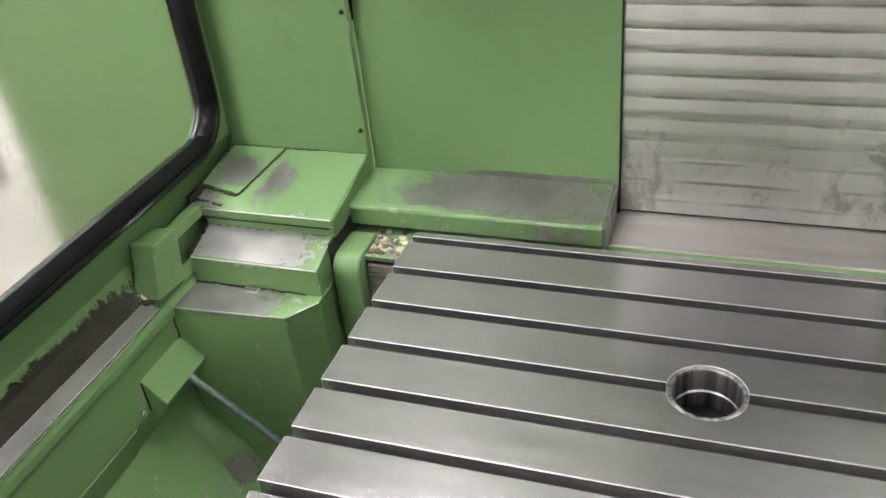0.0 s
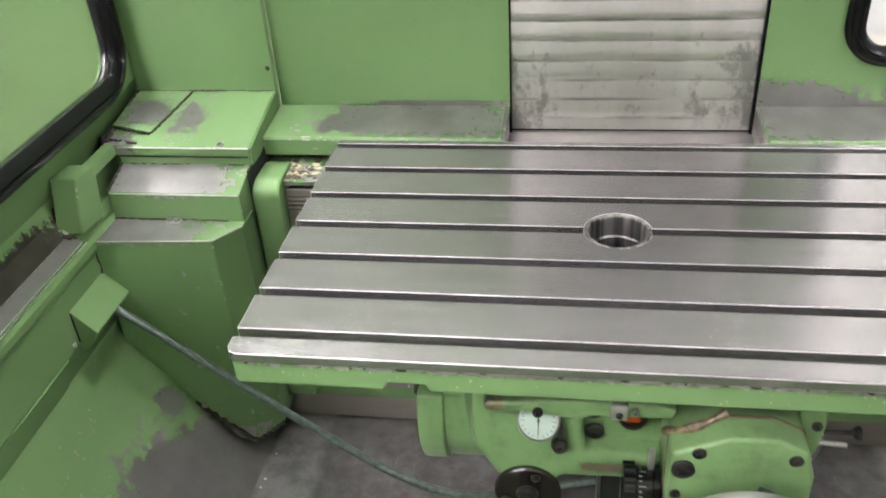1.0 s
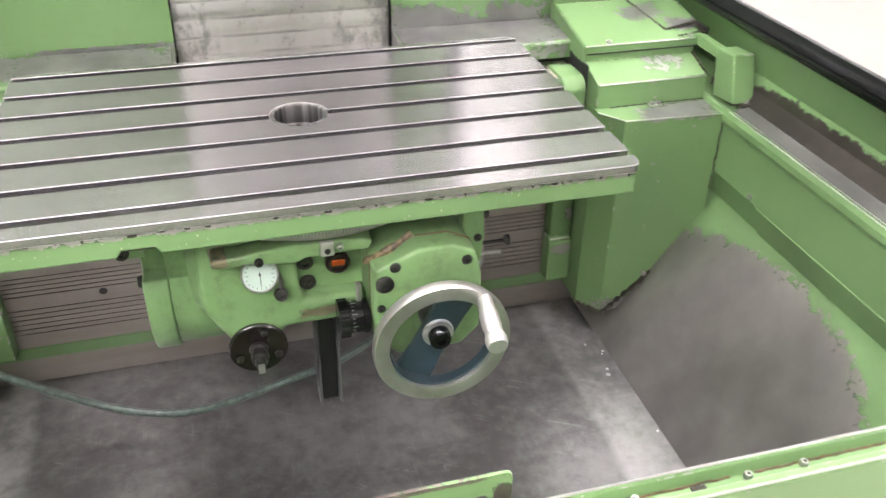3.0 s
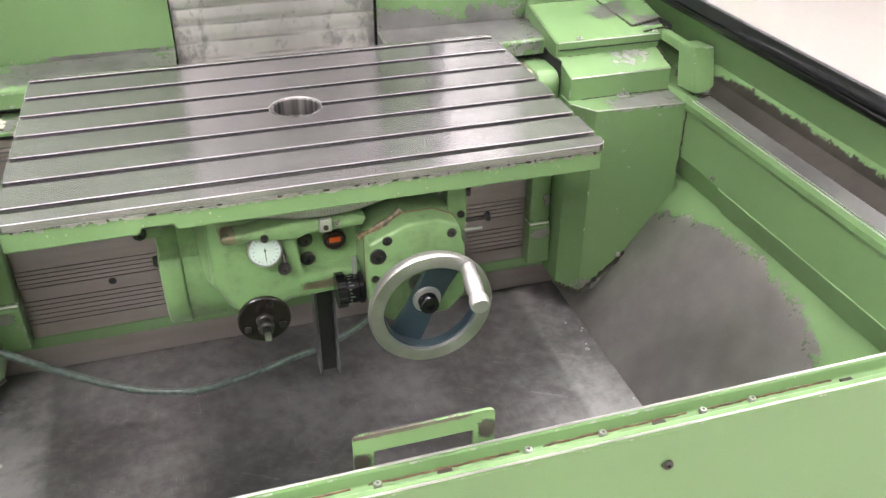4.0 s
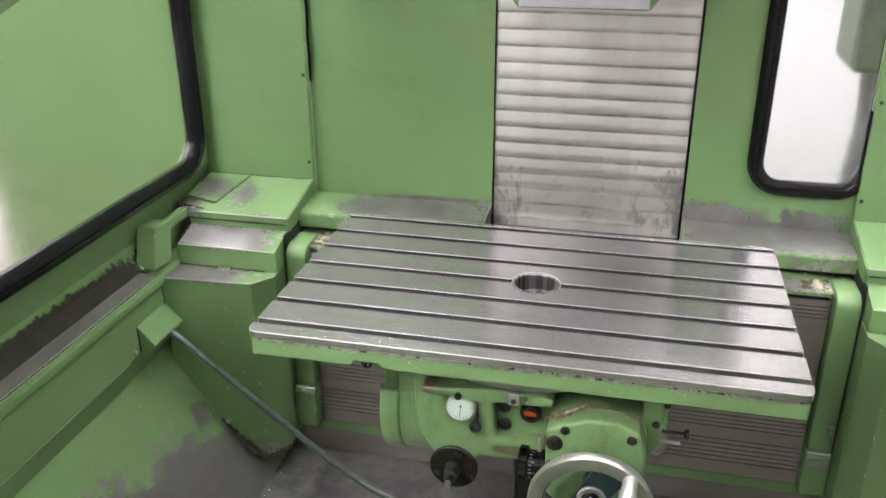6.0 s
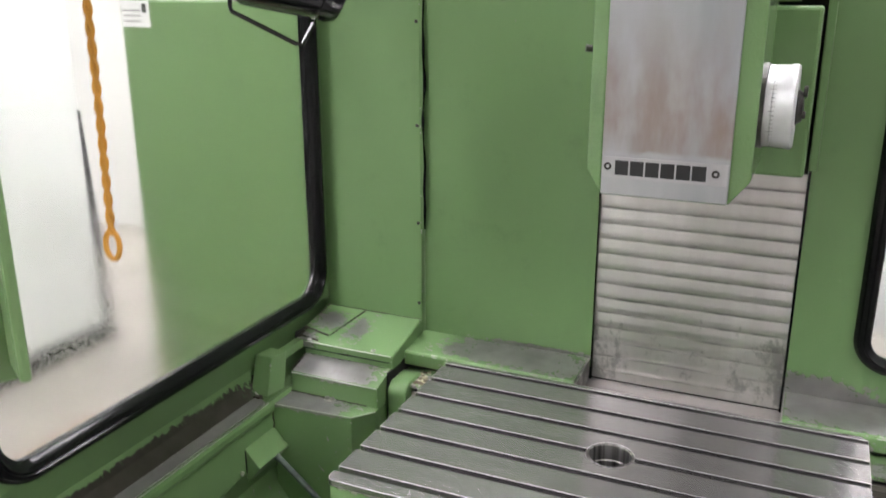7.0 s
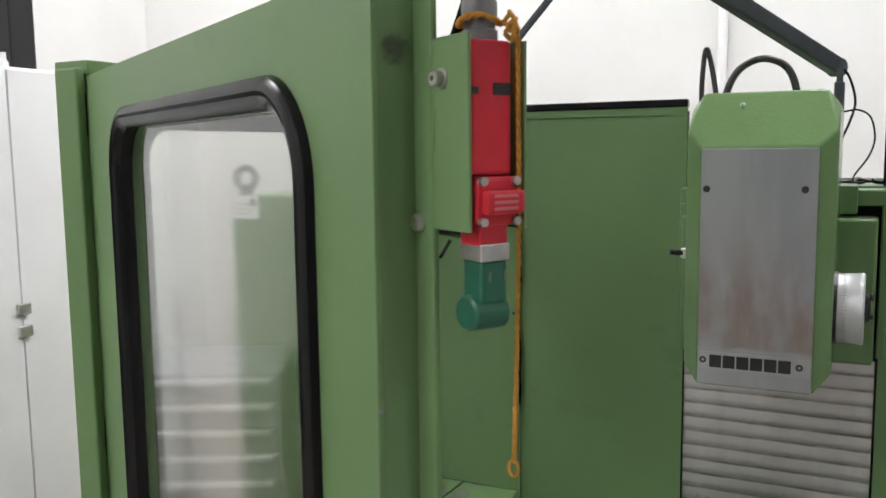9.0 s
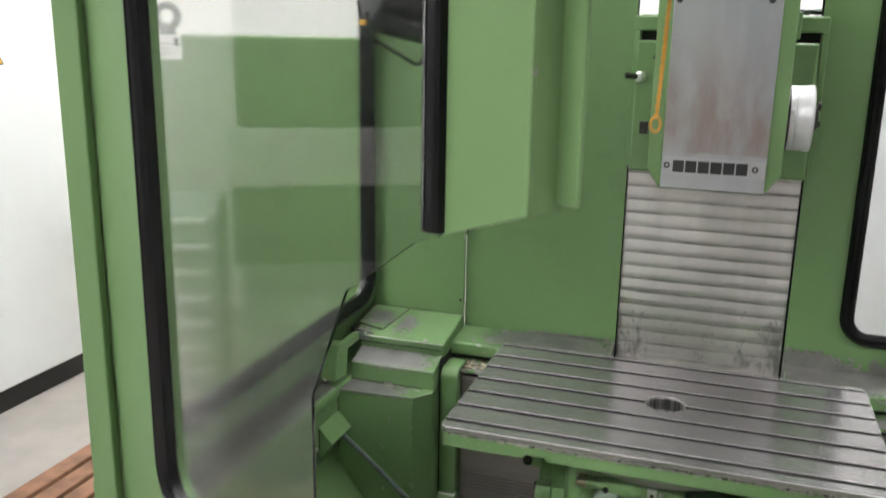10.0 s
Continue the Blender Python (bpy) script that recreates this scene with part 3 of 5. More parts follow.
for word, s in SIDES:
    cp = part("corner_panel", prism([(s * 0.879, 0.80), (s * 0.879, 0.773), (s * 0.605, 0.773), (s * 0.605, 0.789), (s * 0.612, 0.789), (s * 0.612, 0.80)], "z", 0.80, 1.907, 0.002, 2, 1), [green, green_edge], back)
    part("corner_closer", box(*span(s * 0.8795, s * 0.930), 0.786, 0.7995, 0.70, 0.8795), green, back)
    part("edge_strip", box(*span(s * 0.6045, s * 0.6005), 0.774, 0.786, 1.09, 1.86, 0.001), green, back)
    for z in (1.83, 1.589, 1.349, 1.109, 0.90):
        screw(cp, (s * 0.6135, 0.773, z), (0, -1, 0), 0.0042, 0.003, black_oxide)
strip = [(-0.5995 + 0.0018 * math.sin(i * 0.55) + 0.0015 * math.sin(i * 1.7), 0.779 + 0.003 * math.sin(i * 0.9), 1.862 - i * 0.0265) for i in range(30)]
part("seal_strip", tube(strip, 0.0036, 6, ripple=lambda i: 1 + 0.2 * math.sin(i * 2.1)), black_rubber, back, "torn black rubber sealing strip")
mr = axes((0, 0.79, 0), (1, 0, 0), (0, 0, 1))
part("window_panel", sheet_with_hole([(0.258, 0.78), (0.62, 0.78), (0.62, 1.88), (0.258, 1.88)], round_rect(0.405, 0.61, 0.925, 1.78, 0.05), -0.01, mr), green_panel[1], back)
part("top_cap", box(0.256, 0.62, 0.780, 0.806, 1.880, 1.899, 0.003), black_rubber, back, "black rubber edge strip")
part("top_fold", box(0.258, 0.604, 0.783, 0.7895, 1.862, 1.8795, 0.001), green, back)
for x in (-0.1725, 0.2560):
    part("edge_gap", box(x - 0.0035, x + 0.0035, 0.791, 0.802, 0.765, 1.87), black_rubber, back)
w3 = thing("window_3", "rear window of scuffed clear plastic in a black rubber gasket", "window", (0.5, 0.79, 0.9), kind="structure")
hg3 = [(0, 0.0), (0.003, 0.010), (0.010, 0.015), (0.018, 0.013), (0.022, 0.015), (0.030, 0.010), (0.034, 0.0), (0.030, -0.02), (0.010, -0.02)]
part("gasket", loop_profile(round_rect(0.378, 0.634, 0.893, 1.81, 0.075, 10), [(o, h) for o, h in hg3], mr), black_rubber, w3, "black rubber gasket", True)
p3 = part("pane", prism(round_rect(0.40, 0.612, 0.918, 1.785, 0.05), "y", 0.794, 0.797), glass, w3, "scuffed clear plastic pane")
p3.visible_shadow = False
for word, s in SIDES:
    x0, x1 = (-0.606, -0.178) if s < 0 else (0.262, 0.606)
    led = part("ledge", prism([(0.788, 0.822), (0.788, 0.777), (0.668, 0.777), (0.668, 0.807), (0.671, 0.812)], "x", x0, x1, 0.0015, 2, 1), [green_ledge[s], green_edge], back)
    xe = -0.178 if s < 0 else 0.262
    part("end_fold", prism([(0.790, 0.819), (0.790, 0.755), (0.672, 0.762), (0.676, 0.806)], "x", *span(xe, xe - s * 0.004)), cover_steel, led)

# column cover
cover = thing("telescopic_cover", "bare steel telescopic column cover of many ribbed slats", "machine cover", (0.04, 0.8, 0.75))
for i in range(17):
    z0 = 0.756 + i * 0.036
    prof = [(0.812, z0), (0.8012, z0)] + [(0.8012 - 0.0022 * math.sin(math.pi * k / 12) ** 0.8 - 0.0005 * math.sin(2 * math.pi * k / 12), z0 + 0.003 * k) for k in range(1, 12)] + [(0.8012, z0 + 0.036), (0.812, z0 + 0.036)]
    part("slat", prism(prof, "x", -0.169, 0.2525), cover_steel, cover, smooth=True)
part("foot_plate", prism([(0.806, 0.767), (0.806, 0.752), (0.700, 0.750), (0.694, 0.757), (0.700, 0.763)], "x", -0.174, 0.258, 0.0018), plate_bright, cover)
# Black strip drawn as the shade above the foot plate
part("foot_gap_shade", box(-0.170, 0.254, 0.7985, 0.806, 0.7672, 0.7705), shade_fill, cover)

# stepped covers at both sides
for word, s in SIDES:
    c = thing("way_cover", "stepped green sheet-metal way cover with rubbed bare top edges", "machine cover", (s * 0.73, 0.55, 0.2), "way covers")
    tp = part("top_plate", prism([(0.772, 0.857), (0.605, 0.822), (0.603, 0.806), (0.772, 0.835)], "x", *span(s * 0.607, s * 0.878), 0.0018, 2, 1), [green_top[s], green_edge], c)
    # Black box fills the wall gap as shade and grime
    part("wall_gap_shade", box(*span(s * 0.8785, s * 0.8835), 0.612, 0.770, 0.800, 0.836), shade_fill, c, "black fill for shade and grime in the wall gap")
    part("apron", prism([(0.760, 0.832), (0.6065, 0.805), (0.6065, 0.786), (0.760, 0.786)], "x", *span(s * 0.610, s * 0.850)), green, c)
    flap = bmesh.new()
    plan = [(0.876, 0.768), (0.768, 0.768), (0.800, 0.640), (0.876, 0.655)]
    lift = (0.0016, 0.0016, 0.0040, 0.0075)
    top = [flap.verts.new((s * x, y, 0.822 + (y - 0.605) * 0.2096 + h)) for (x, y), h in zip(plan, lift)]
    low_ = [flap.verts.new((s * x, y, 0.822 + (y - 0.605) * 0.2096 + h - 0.0022)) for (x, y), h in zip(plan, lift)]
    flap.faces.new(top)
    flap.faces.new(low_[::-1])
    for i in range(4):
        flap.faces.new((top[i], low_[i], low_[(i + 1) % 4], top[(i + 1) % 4]))
    part("flap", flap, green_top[s], tp, "lifted corner of sheet metal")
    part("upper_step", prism([(0.78, 0.785), (0.612, 0.791), (0.536, 0.768), (0.534, 0.70), (0.78, 0.70)], "x", *span(s * 0.611, s * 0.848), 0.0018, 2, 1), [green_step[s], green_edge], c)
    part("lower_box", prism([(s * 0.8525, 0.60), (s * 0.8525, 0.458), (s * 0.646, 0.470), (s * 0.609, 0.52), (s * 0.609, 0.60)], "z", 0.26, 0.717, 0.0018, 2, 1), [green_box[s], green_edge], c)
    for pts in ([(s * 0.613, 0.5345, 0.7665), (s * 0.846, 0.5345, 0.7665)], [(s * 0.609, 0.519, 0.7165), (s * 0.646, 0.4695, 0.7165), (s * 0.846, 0.4585, 0.7165)], [(s * 0.609, 0.6035, 0.8205), (s * 0.850, 0.6035, 0.8205)]):
        part("rubbed_edge", tube(pts, 0.0014, 6), bright_edge, c, "edge rubbed to bright metal")
    part("stop_block", prism([(0.528, 0.826), (0.466, 0.832), (0.440, 0.742), (0.512, 0.735)], "x", *span(s * 0.853, s * 0.899), 0.003, 2, 1), [green, green_edge], c)
    part("rail_bar", box(*span(s * 0.855, s * 0.875), 0.522, 0.606, 0.806, 0.826, 0.002), green, c)
    part("end_lip", prism([(0.772, 0.8555), (0.605, 0.8205), (0.603, 0.788), (0.640, 0.788), (0.772, 0.826)], "x", *span(s * 0.6045, s * 0.6068), 0.0008, 1, 1), [green, green_edge], tp, "folded end lip")
    part("lip_gap", tube([(s * 0.612, 0.6022, 0.8045), (s * 0.850, 0.6022, 0.8045)], 0.0013, 6), shade_fill, tp, "dark joint under the plate")
    rng = random.Random(60 + s)

    def crack(a_, b_, r_, n_):
        line = [Vector(a_).lerp(Vector(b_), k / n_) + Vector((rng.uniform(-1, 1), rng.uniform(-1, 1), 0)) * 0.0013 for k in range(n_ + 1)]
        return tube(line, r_, 5, ripple=lambda i: 0.25 + 1.1 * abs(math.sin(i * 1.7 + s)))

    def on(x, y, h=0.0012):
        return (s * x, y, 0.822 + (y - 0.605) * 0.2096 + h)
    for a_, b_, r_, n_ in ((on(0.766, 0.768), on(0.799, 0.640), 0.0022, 22), (on(0.800, 0.637, 0.003), on(0.875, 0.652, 0.006), 0.0026, 16), (on(0.874, 0.615), on(0.874, 0.765), 0.0034, 20),
                           (on(0.700, 0.769), on(0.876, 0.769), 0.0014, 26), (on(0.61, 0.7705, 0.0), on(0.70, 0.7705, 0.0), 0.0009, 14), (on(0.815, 0.612), on(0.872, 0.622), 0.0022, 12)):
        part("grime", crack(a_, b_, r_, n_), grime, tp, "dark grime in a crack")
    for a_, b_, r_, n_ in (((s * 0.8485, 0.538, 0.770), (s * 0.8485, 0.605, 0.790), 0.0022, 10), ((s * 0.62, 0.6055, 0.788), (s * 0.845, 0.6055, 0.788), 0.0012, 24), ((s * 0.64, 0.5335, 0.7180), (s * 0.850, 0.5335, 0.7180), 0.0016, 24),
                           ((s * 0.8520, 0.457, 0.55), (s * 0.8520, 0.457, 0.716), 0.0018, 14), ((s * 0.655, 0.466, 0.2605), (s * 0.80, 0.459, 0.40), 0.0050, 20), ((s * 0.61, 0.520, 0.259), (s * 0.655, 0.468, 0.259), 0.0060, 12)):
        part("grime", crack(a_, b_, r_, n_), grime, c, "dark oily grime in a joint")
    screw(tp, (s * 0.661, 0.612, 0.8235), (0, -0.2, 1), 0.0065, 0.003)
    screw(tp, (s * 0.842, 0.612, 0.8235), (0, -0.2, 1), 0.0065, 0.003)
    lug = part("catch_plate", box(*span(s * 0.722, s * 0.748), 0.519, 0.533, 0.7172, 0.7205, 0.0008), bright_edge, c, "small bright catch plate")
    for x in (0.729, 0.742):
        screw(lug, (s * x, 0.526, 0.7205), (0, 0, 1), 0.0058, 0.0055)
    screw(c, (s * 0.728, 0.452, 0.36), (0, -0.9, 0.3), 0.006, 0.004)

# machine base behind the table
base = thing("machine_base", "green machine base with a scraped grooved steel slide plate", "machine base", (0, 0.65, 0.2))
GROOVES = [0.329 + 0.0114 * i for i in range(6)] + [0.419 + 0.0102 * i for i in range(5)] + [0.706 + 0.0085 * i for i in range(4)]
edges_z = [0.295]
for gz in GROOVES:
    edges_z += [gz - 0.0013, gz + 0.0013]
edges_z.append(0.745)
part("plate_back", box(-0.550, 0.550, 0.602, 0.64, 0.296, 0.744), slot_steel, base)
for a, b in zip(edges_z[::2], edges_z[1::2]):
    part("plate_bar", box(-0.552, 0.552, 0.596, 0.603, a, b), plate_steel, base)
part("plate_hole", lathe([(0, 0), (0.007, 0), (0.008, 0.0008), (0, 0.0008)], (-0.372, 0.5955, 0.408), (0, -1, 0), 14), shade_fill, base)
part("lower_beam", box(-0.612, 0.612, 0.600, 0.79, 0.262, 0.293, 0.003), green, base)
part("foot_beam", box(-0.640, 0.640, 0.606, 0.79, 0.200, 0.262, 0.002), plate_steel, base)
cm = Nodes("flaked_cream_crust")
isl = cm.add("ShaderNodeNewGeometry").outputs["Random Per Island"]
cm.set(Base_Color=cm.mix(cm.ramp(isl, 0.45, 0.62), (0.50, 0.46, 0.34), (0.09, 0.065, 0.04)), Roughness=0.6)
crust_mat = cm.mat
part("top_deck", box(-0.603, 0.603, 0.600, 0.70, 0.752, 0.7605, 0.001), paint("green_enamel_deck_worn", wear=[((0, 0.63, 0.76), (0.60, 0.030, 0.02))], chips=0.10), base)
for word, s in SIDES:
    curve_ = [(0.571 + 0.030 - 0.030 * math.sin(radians(a)), 0.738 + 0.030 * math.cos(radians(a))) for a in range(0, 91, 15)]
    part("end_post", prism([(0.66, 0.768)] + curve_ + [(0.571, 0.405), (0.66, 0.405)], "x", *span(s * 0.604, s * 0.556), 0.004, 3), green_post, base, smooth=True)
    part("post_foot", prism([(0.66, 0.404), (0.574, 0.404), (0.562, 0.392), (0.562, 0.294), (0.66, 0.294)], "x", *span(s * 0.606, s * 0.553), 0.003, 2, 1), [green_post, green_edge], base)
    part("rubbed_edge", tube([(s * 0.556, 0.5685, 0.400), (s * 0.603, 0.5685, 0.400)], 0.0022, 6), bright_edge, base, "edge rubbed to bright metal")
    rng = random.Random(40 + s)
    crust = bmesh.new()
    for k in range(70):
        x, y = s * rng.uniform(0.50, 0.603), 0.612 + abs(rng.gauss(0, 0.032))
        r_, a0 = rng.uniform(0.002, 0.010), rng.uniform(0, 6.3)
        ring_ = [(x + r_ * rng.uniform(0.45, 1.1) * math.cos(a0 + q * 0.9), y + r_ * rng.uniform(0.45, 1.1) * math.sin(a0 + q * 0.9)) for q in range(7)]
        crust = prism(ring_, "z", 0.7600, 0.7612 + rng.uniform(0, 0.0012), bm=crust)
    tagged(part("flaked_paint", crust, crust_mat, base), "cream and brown flaked paint crust", "", "", "stuff")
    # Black boxes stand for shade beside the post and under the ledge
    part("cover_gap_shade", box(*span(s * 0.6045, s * 0.6085), 0.580, 0.700, 0.30, 0.790), shade_fill, base, "black fill for the shade in the gap")
    part("ledge_gap_shade", box(*span(s * 0.270 if s > 0 else -0.185, s * 0.604), 0.690, 0.700, 0.762, 0.780), shade_fill, base, "black strip for the shade under the ledge")

# front wall and its top rail
rail = setting("wall_front", prism([(-0.352, 0.02), (-0.352, 0.713), (-0.355, 0.716), (-0.359, 0.713), (-0.361, 0.697), (-0.374, 0.696), (-0.376, 0.704), (-0.380, 0.709), (-0.388, 0.710), (-0.392, 0.706), (-0.392, 0.02)], "x", -0.884, 0.884, 0.0012, 1, 1), [green, green_edge],
               "green enamelled front wall with a grooved top rail", "wall")
for i, x in enumerate((-0.55, -0.33, -0.13, -0.02, 0.058, 0.16, 0.255, 0.33, 0.39, 0.46, 0.60, 0.75)):
    if i % 3 == 1:
        part("drain_slot", box(x - 0.009, x + 0.009, -0.3725, -0.3645, 0.6958, 0.6985, 0.0006, 1), oily_brown, rail)
    else:
        screw(rail, (x, -0.367, 0.6960), (0, 0, 1), 0.0050, 0.007)
for y_, z_ in ((-0.3555, 0.7158), (-0.3895, 0.7094)):
    part("rubbed_edge", tube([(-0.86 + 0.043 * k, y_, z_) for k in range(41)], 0.0016, 6, ripple=lambda i: 0.75 + 0.3 * abs(math.sin(i * 2.3))), bright_edge, rail, "edge rubbed to bright metal")
rng = random.Random(31)
for a, b in ((-0.62, -0.34), (-0.31, -0.05), (-0.03, 0.15), (0.18, 0.37), (0.40, 0.58)):
    line = [(a + (b - a) * k / 24, -0.3632 + rng.uniform(-0.0006, 0.0010), 0.6975) for k in range(25)]
    part("grime", tube(line, 0.0016, 6, ripple=lambda i: 0.55 + 0.5 * abs(math.sin(i * 1.9))), rust_grime, rail, "rusty brown grime in the groove")
screw(rail, (0.335, -0.392, 0.650), (0, -1, 0), 0.007, 0.005, black_oxide)
for sgn in (-1, 1):
    part("liner", box(*span(sgn * 0.86, sgn * 0.0), -0.3515, -0.347, 0.19, 0.69), green, rail)
plate = thing("splash_plate", "chipped green sheet-metal handle plate behind the front rail", "handle plate", (0.04, -0.35, 0.69))
mb = axes((0, -0.341, 0), (1, 0, 0), (0, 0, 1))
part("plate", sheet_with_hole(round_rect(-0.041, 0.125, 0.645, 0.7555, 0.008, 4), round_rect(-0.018, 0.099, 0.672, 0.729, 0.002, 2), 0.004, mb), paint("green_enamel_handle", wear=[((0.116, -0.343, 0.727), (0.010, 0.02, 0.013)), ((-0.032, -0.343, 0.716), (0.009, 0.02, 0.010)), ((0.02, -0.343, 0.753), (0.08, 0.02, 0.0025))], chips=0.08, bare=((0.08, 0.066, 0.056), (0.22, 0.19, 0.17))), plate)
part("mesh_screen", box(-0.06, 0.10, -0.33, -0.20, 0.2005, 0.206, 0.001), plate_steel, plate)

# ---- table ----
table = thing("work_table", "ground steel milling table with seven slots and chipped green front", "machine table", (0, 0.23, 0.85))
mt = axes((0, 0, 0.862), (1, 0, 0), (0, 1, 0))
HOLE = (0.0005, 0.239, 0.041)


def circle(cx, cy, r, n=48):
    return [(cx + r * math.cos(2 * math.pi * i / n), cy + r * math.sin(2 * math.pi * i / n)) for i in range(n)]


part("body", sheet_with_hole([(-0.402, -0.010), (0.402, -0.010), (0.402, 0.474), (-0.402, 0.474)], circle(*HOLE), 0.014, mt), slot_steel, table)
rim = [(-0.403, 0.857), (-0.243, 0.857), (-0.238, 0.866), (-0.200, 0.866), (-0.195, 0.857), (0.403, 0.857), (0.403, 0.8868), (-0.403, 0.8868)]
part("front_apron", prism(rim, "y", -0.016, 0.004, 0.0025, 2), green_table, table, "chipped green front face")
part("rear_apron", box(-0.402, 0.402, 0.462, 0.477, 0.850, 0.880, 0.002), green_table, table)
for sgn in (-1, 1):
    part("end_apron", box(*span(sgn * 0.403, sgn * 0.390), 0.006, 0.46, 0.850, 0.874, 0.002), green_table, table)
cuts = [0.0155 + 0.0742 * i for i in range(7)]
ys = [-0.020] + [v for c in cuts for v in (c - 0.0070, c + 0.0070)] + [0.480]
for i in range(8):
    a, b = ys[2 * i], ys[2 * i + 1]
    pts = [(-0.408, a), (0.408, a), (0.408, b), (-0.408, b)]
    cx, cy, r = HOLE
    if i == 0:
        pts = [(-0.396, a), (0.396, a), (0.404, a + 0.004), (0.408, a + 0.012), (0.408, b), (-0.408, b), (-0.408, a + 0.012), (-0.404, a + 0.004)]
    if i == 7:
        pts = [(-0.408, a), (0.408, a), (0.394, b), (-0.404, b)]
    if i in (3, 4):
        y = b if i == 3 else a
        if i == 3:
            pts = [(-0.408, a), (0.408, a), (0.408, b)]
            lo = math.asin((cy - y) / r) if y < cy else -math.asin((y - cy) / r)
            ang = [lo + (math.pi - 2 * lo) * k / 24 for k in range(25)]
            pts += [(cx + r * math.cos(q), cy - r * math.sin(q)) for q in ang] + [(-0.408, b)]
        else:
            lo = math.asin((y - cy) / r) if y > cy else -math.asin((cy - y) / r)
            ang = [lo + (math.pi - 2 * lo) * k / 24 for k in range(25)]
            pts = [(-0.408, a)] + [(cx - r * math.cos(q), cy + r * math.sin(q)) for q in ang] + [(0.408, a), (0.408, b), (-0.408, b)]
    part("strip", prism(pts, "z", 0.8755 if i else 0.8885, 0.900, 0.0007, 1, 1), [table_steel, slot_edge], table)
ring = lathe([(0.0408, 0), (0.0408, 0.0500), (0.0400, 0.0506), (0.0366, 0.0506), (0.0358, 0.0498), (0.0352, 0.047), (0.0352, 0.022), (0.0335, 0.020), (0.0335, 0)], (HOLE[0], HOLE[1], 0.849), (0, 0, 1), 48, closed=True)
part("bore_ring", ring, bore_steel, table, "bright turned ring round the bore", True)
chips = bmesh.new()
rng = random.Random(21)
x = -0.39
while x < 0.395:
    w_, h_ = rng.uniform(0.003, 0.013), rng.uniform(0.0012, 0.0045)
    pts = [(x, 0.8875), (x + w_, 0.8875), (x + w_ * rng.uniform(0.7, 1.0), 0.8868 - h_ * rng.uniform(0.5, 1)), (x + w_ * 0.5, 0.8868 - h_), (x + w_ * rng.uniform(0, 0.3), 0.8868 - h_ * rng.uniform(0.4, 0.9))]
    chips = prism(pts, "y", -0.0164, -0.010, bm=chips)
    x += w_ + abs(rng.gauss(0, 0.022)) + 0.002
tagged(part("chipped_edge", chips, oily_brown, table), "dark chips along the painted table edge", "", "", "stuff")
flecks = bmesh.new()
for i in range(40):
    x, z, w_ = rng.uniform(-0.38, 0.38), rng.uniform(0.862, 0.884), rng.uniform(0.0008, 0.003)
    flecks = prism([(x, z), (x + w_, z - w_ * rng.uniform(-0.5, 0.6)), (x + w_ * 0.7, z - w_ * 1.1)], "y", -0.0163, -0.012, bm=flecks)
tagged(part("paint_flecks", flecks, plain("pale_primer", (0.36, 0.38, 0.26), 0.6), table), "pale primer flecks in the green paint", "", "", "stuff")

# ---- saddle under the table ----
saddle = thing("saddle", "green cast saddle block under the table with dial gauge and handwheel", "machine saddle", (0, 0.2, 0.6))
part("bore_floor", box(-0.05, 0.05, 0.19, 0.29, 0.842, 0.8475), shade_fill, saddle)
part("swivel_ring", lathe([(0.10, 0), (0.205, 0), (0.207, 0.003), (0.207, 0.016), (0.203, 0.018), (0.10, 0.018)], (0.0, 0.225, 0.825), (0, 0, 1), 72, closed=True), light_alloy, saddle, "graduated bright steel swivel ring", True)
marks = bmesh.new()
for k in range(-34, 35):
    q = radians(-90 + k * 1.2)
    dirv = Vector((math.cos(q), math.sin(q), 0))
    c = Vector((0.0, 0.225, 0.836)) + dirv * 0.2072
    t = dirv.cross(Vector((0, 0, 1)))
    hgt = 0.0035 if k % 5 else 0.006
    v = [marks.verts.new(c + t * a * 0.0003 + Vector((0, 0, -b))) for a, b in ((-1, 0), (1, 0), (1, hgt), (-1, hgt))]
    marks.faces.new(v)
part("scale_marks", marks, ink, saddle)
part("core", box(-0.16, 0.17, 0.10, 0.595, 0.690, 0.829, 0.01, 2), green_cast, saddle)
part("cross_slide", box(-0.25, 0.25, 0.36, 0.594, 0.50, 0.828, 0.012, 2), green_cast, saddle)
# round housing at the end
def drum(r, cut):
    arc = [(0.21 + r * math.cos(radians(a)), 0.70 + r * math.sin(radians(a))) for a in range(158, 361, 6)]
    return [(0.33, 0.829), (cut, 0.829), (cut, 0.746)] + arc


part("round_housing", prism(drum(0.122, 0.128), "x", -0.237, -0.203, 0.004, 3), green_cast, saddle, smooth=True)
part("housing_body", prism(drum(0.117, 0.100), "x", -0.204, -0.120, 0.003, 2), green_cast, saddle, smooth=True)
for y, z in ((0.140, 0.775), (0.135, 0.722), (0.180, 0.806)):
    screw(saddle, (-0.237, y, z), (-1, 0, 0), 0.009, 0.009, black_oxide, "bolt")
part("lug", box(-0.262, -0.222, 0.086, 0.098, 0.790, 0.845, 0.003), green_cast, saddle)
screw(saddle, (-0.252, 0.086, 0.803), (0, -1, 0), 0.010, 0.008, black_oxide, "bolt")
# sloping front of the saddle
part("front_casting", prism([(-0.165, 0.829), (-0.165, 0.715), (-0.138, 0.668), (-0.120, 0.640), (-0.076, 0.640), (-0.060, 0.668), (0.060, 0.672), (0.060, 0.708), (-0.034, 0.711), (-0.040, 0.829)], "y", 0.052, 0.16, 0.010, 3), green_cast, saddle, smooth=True)
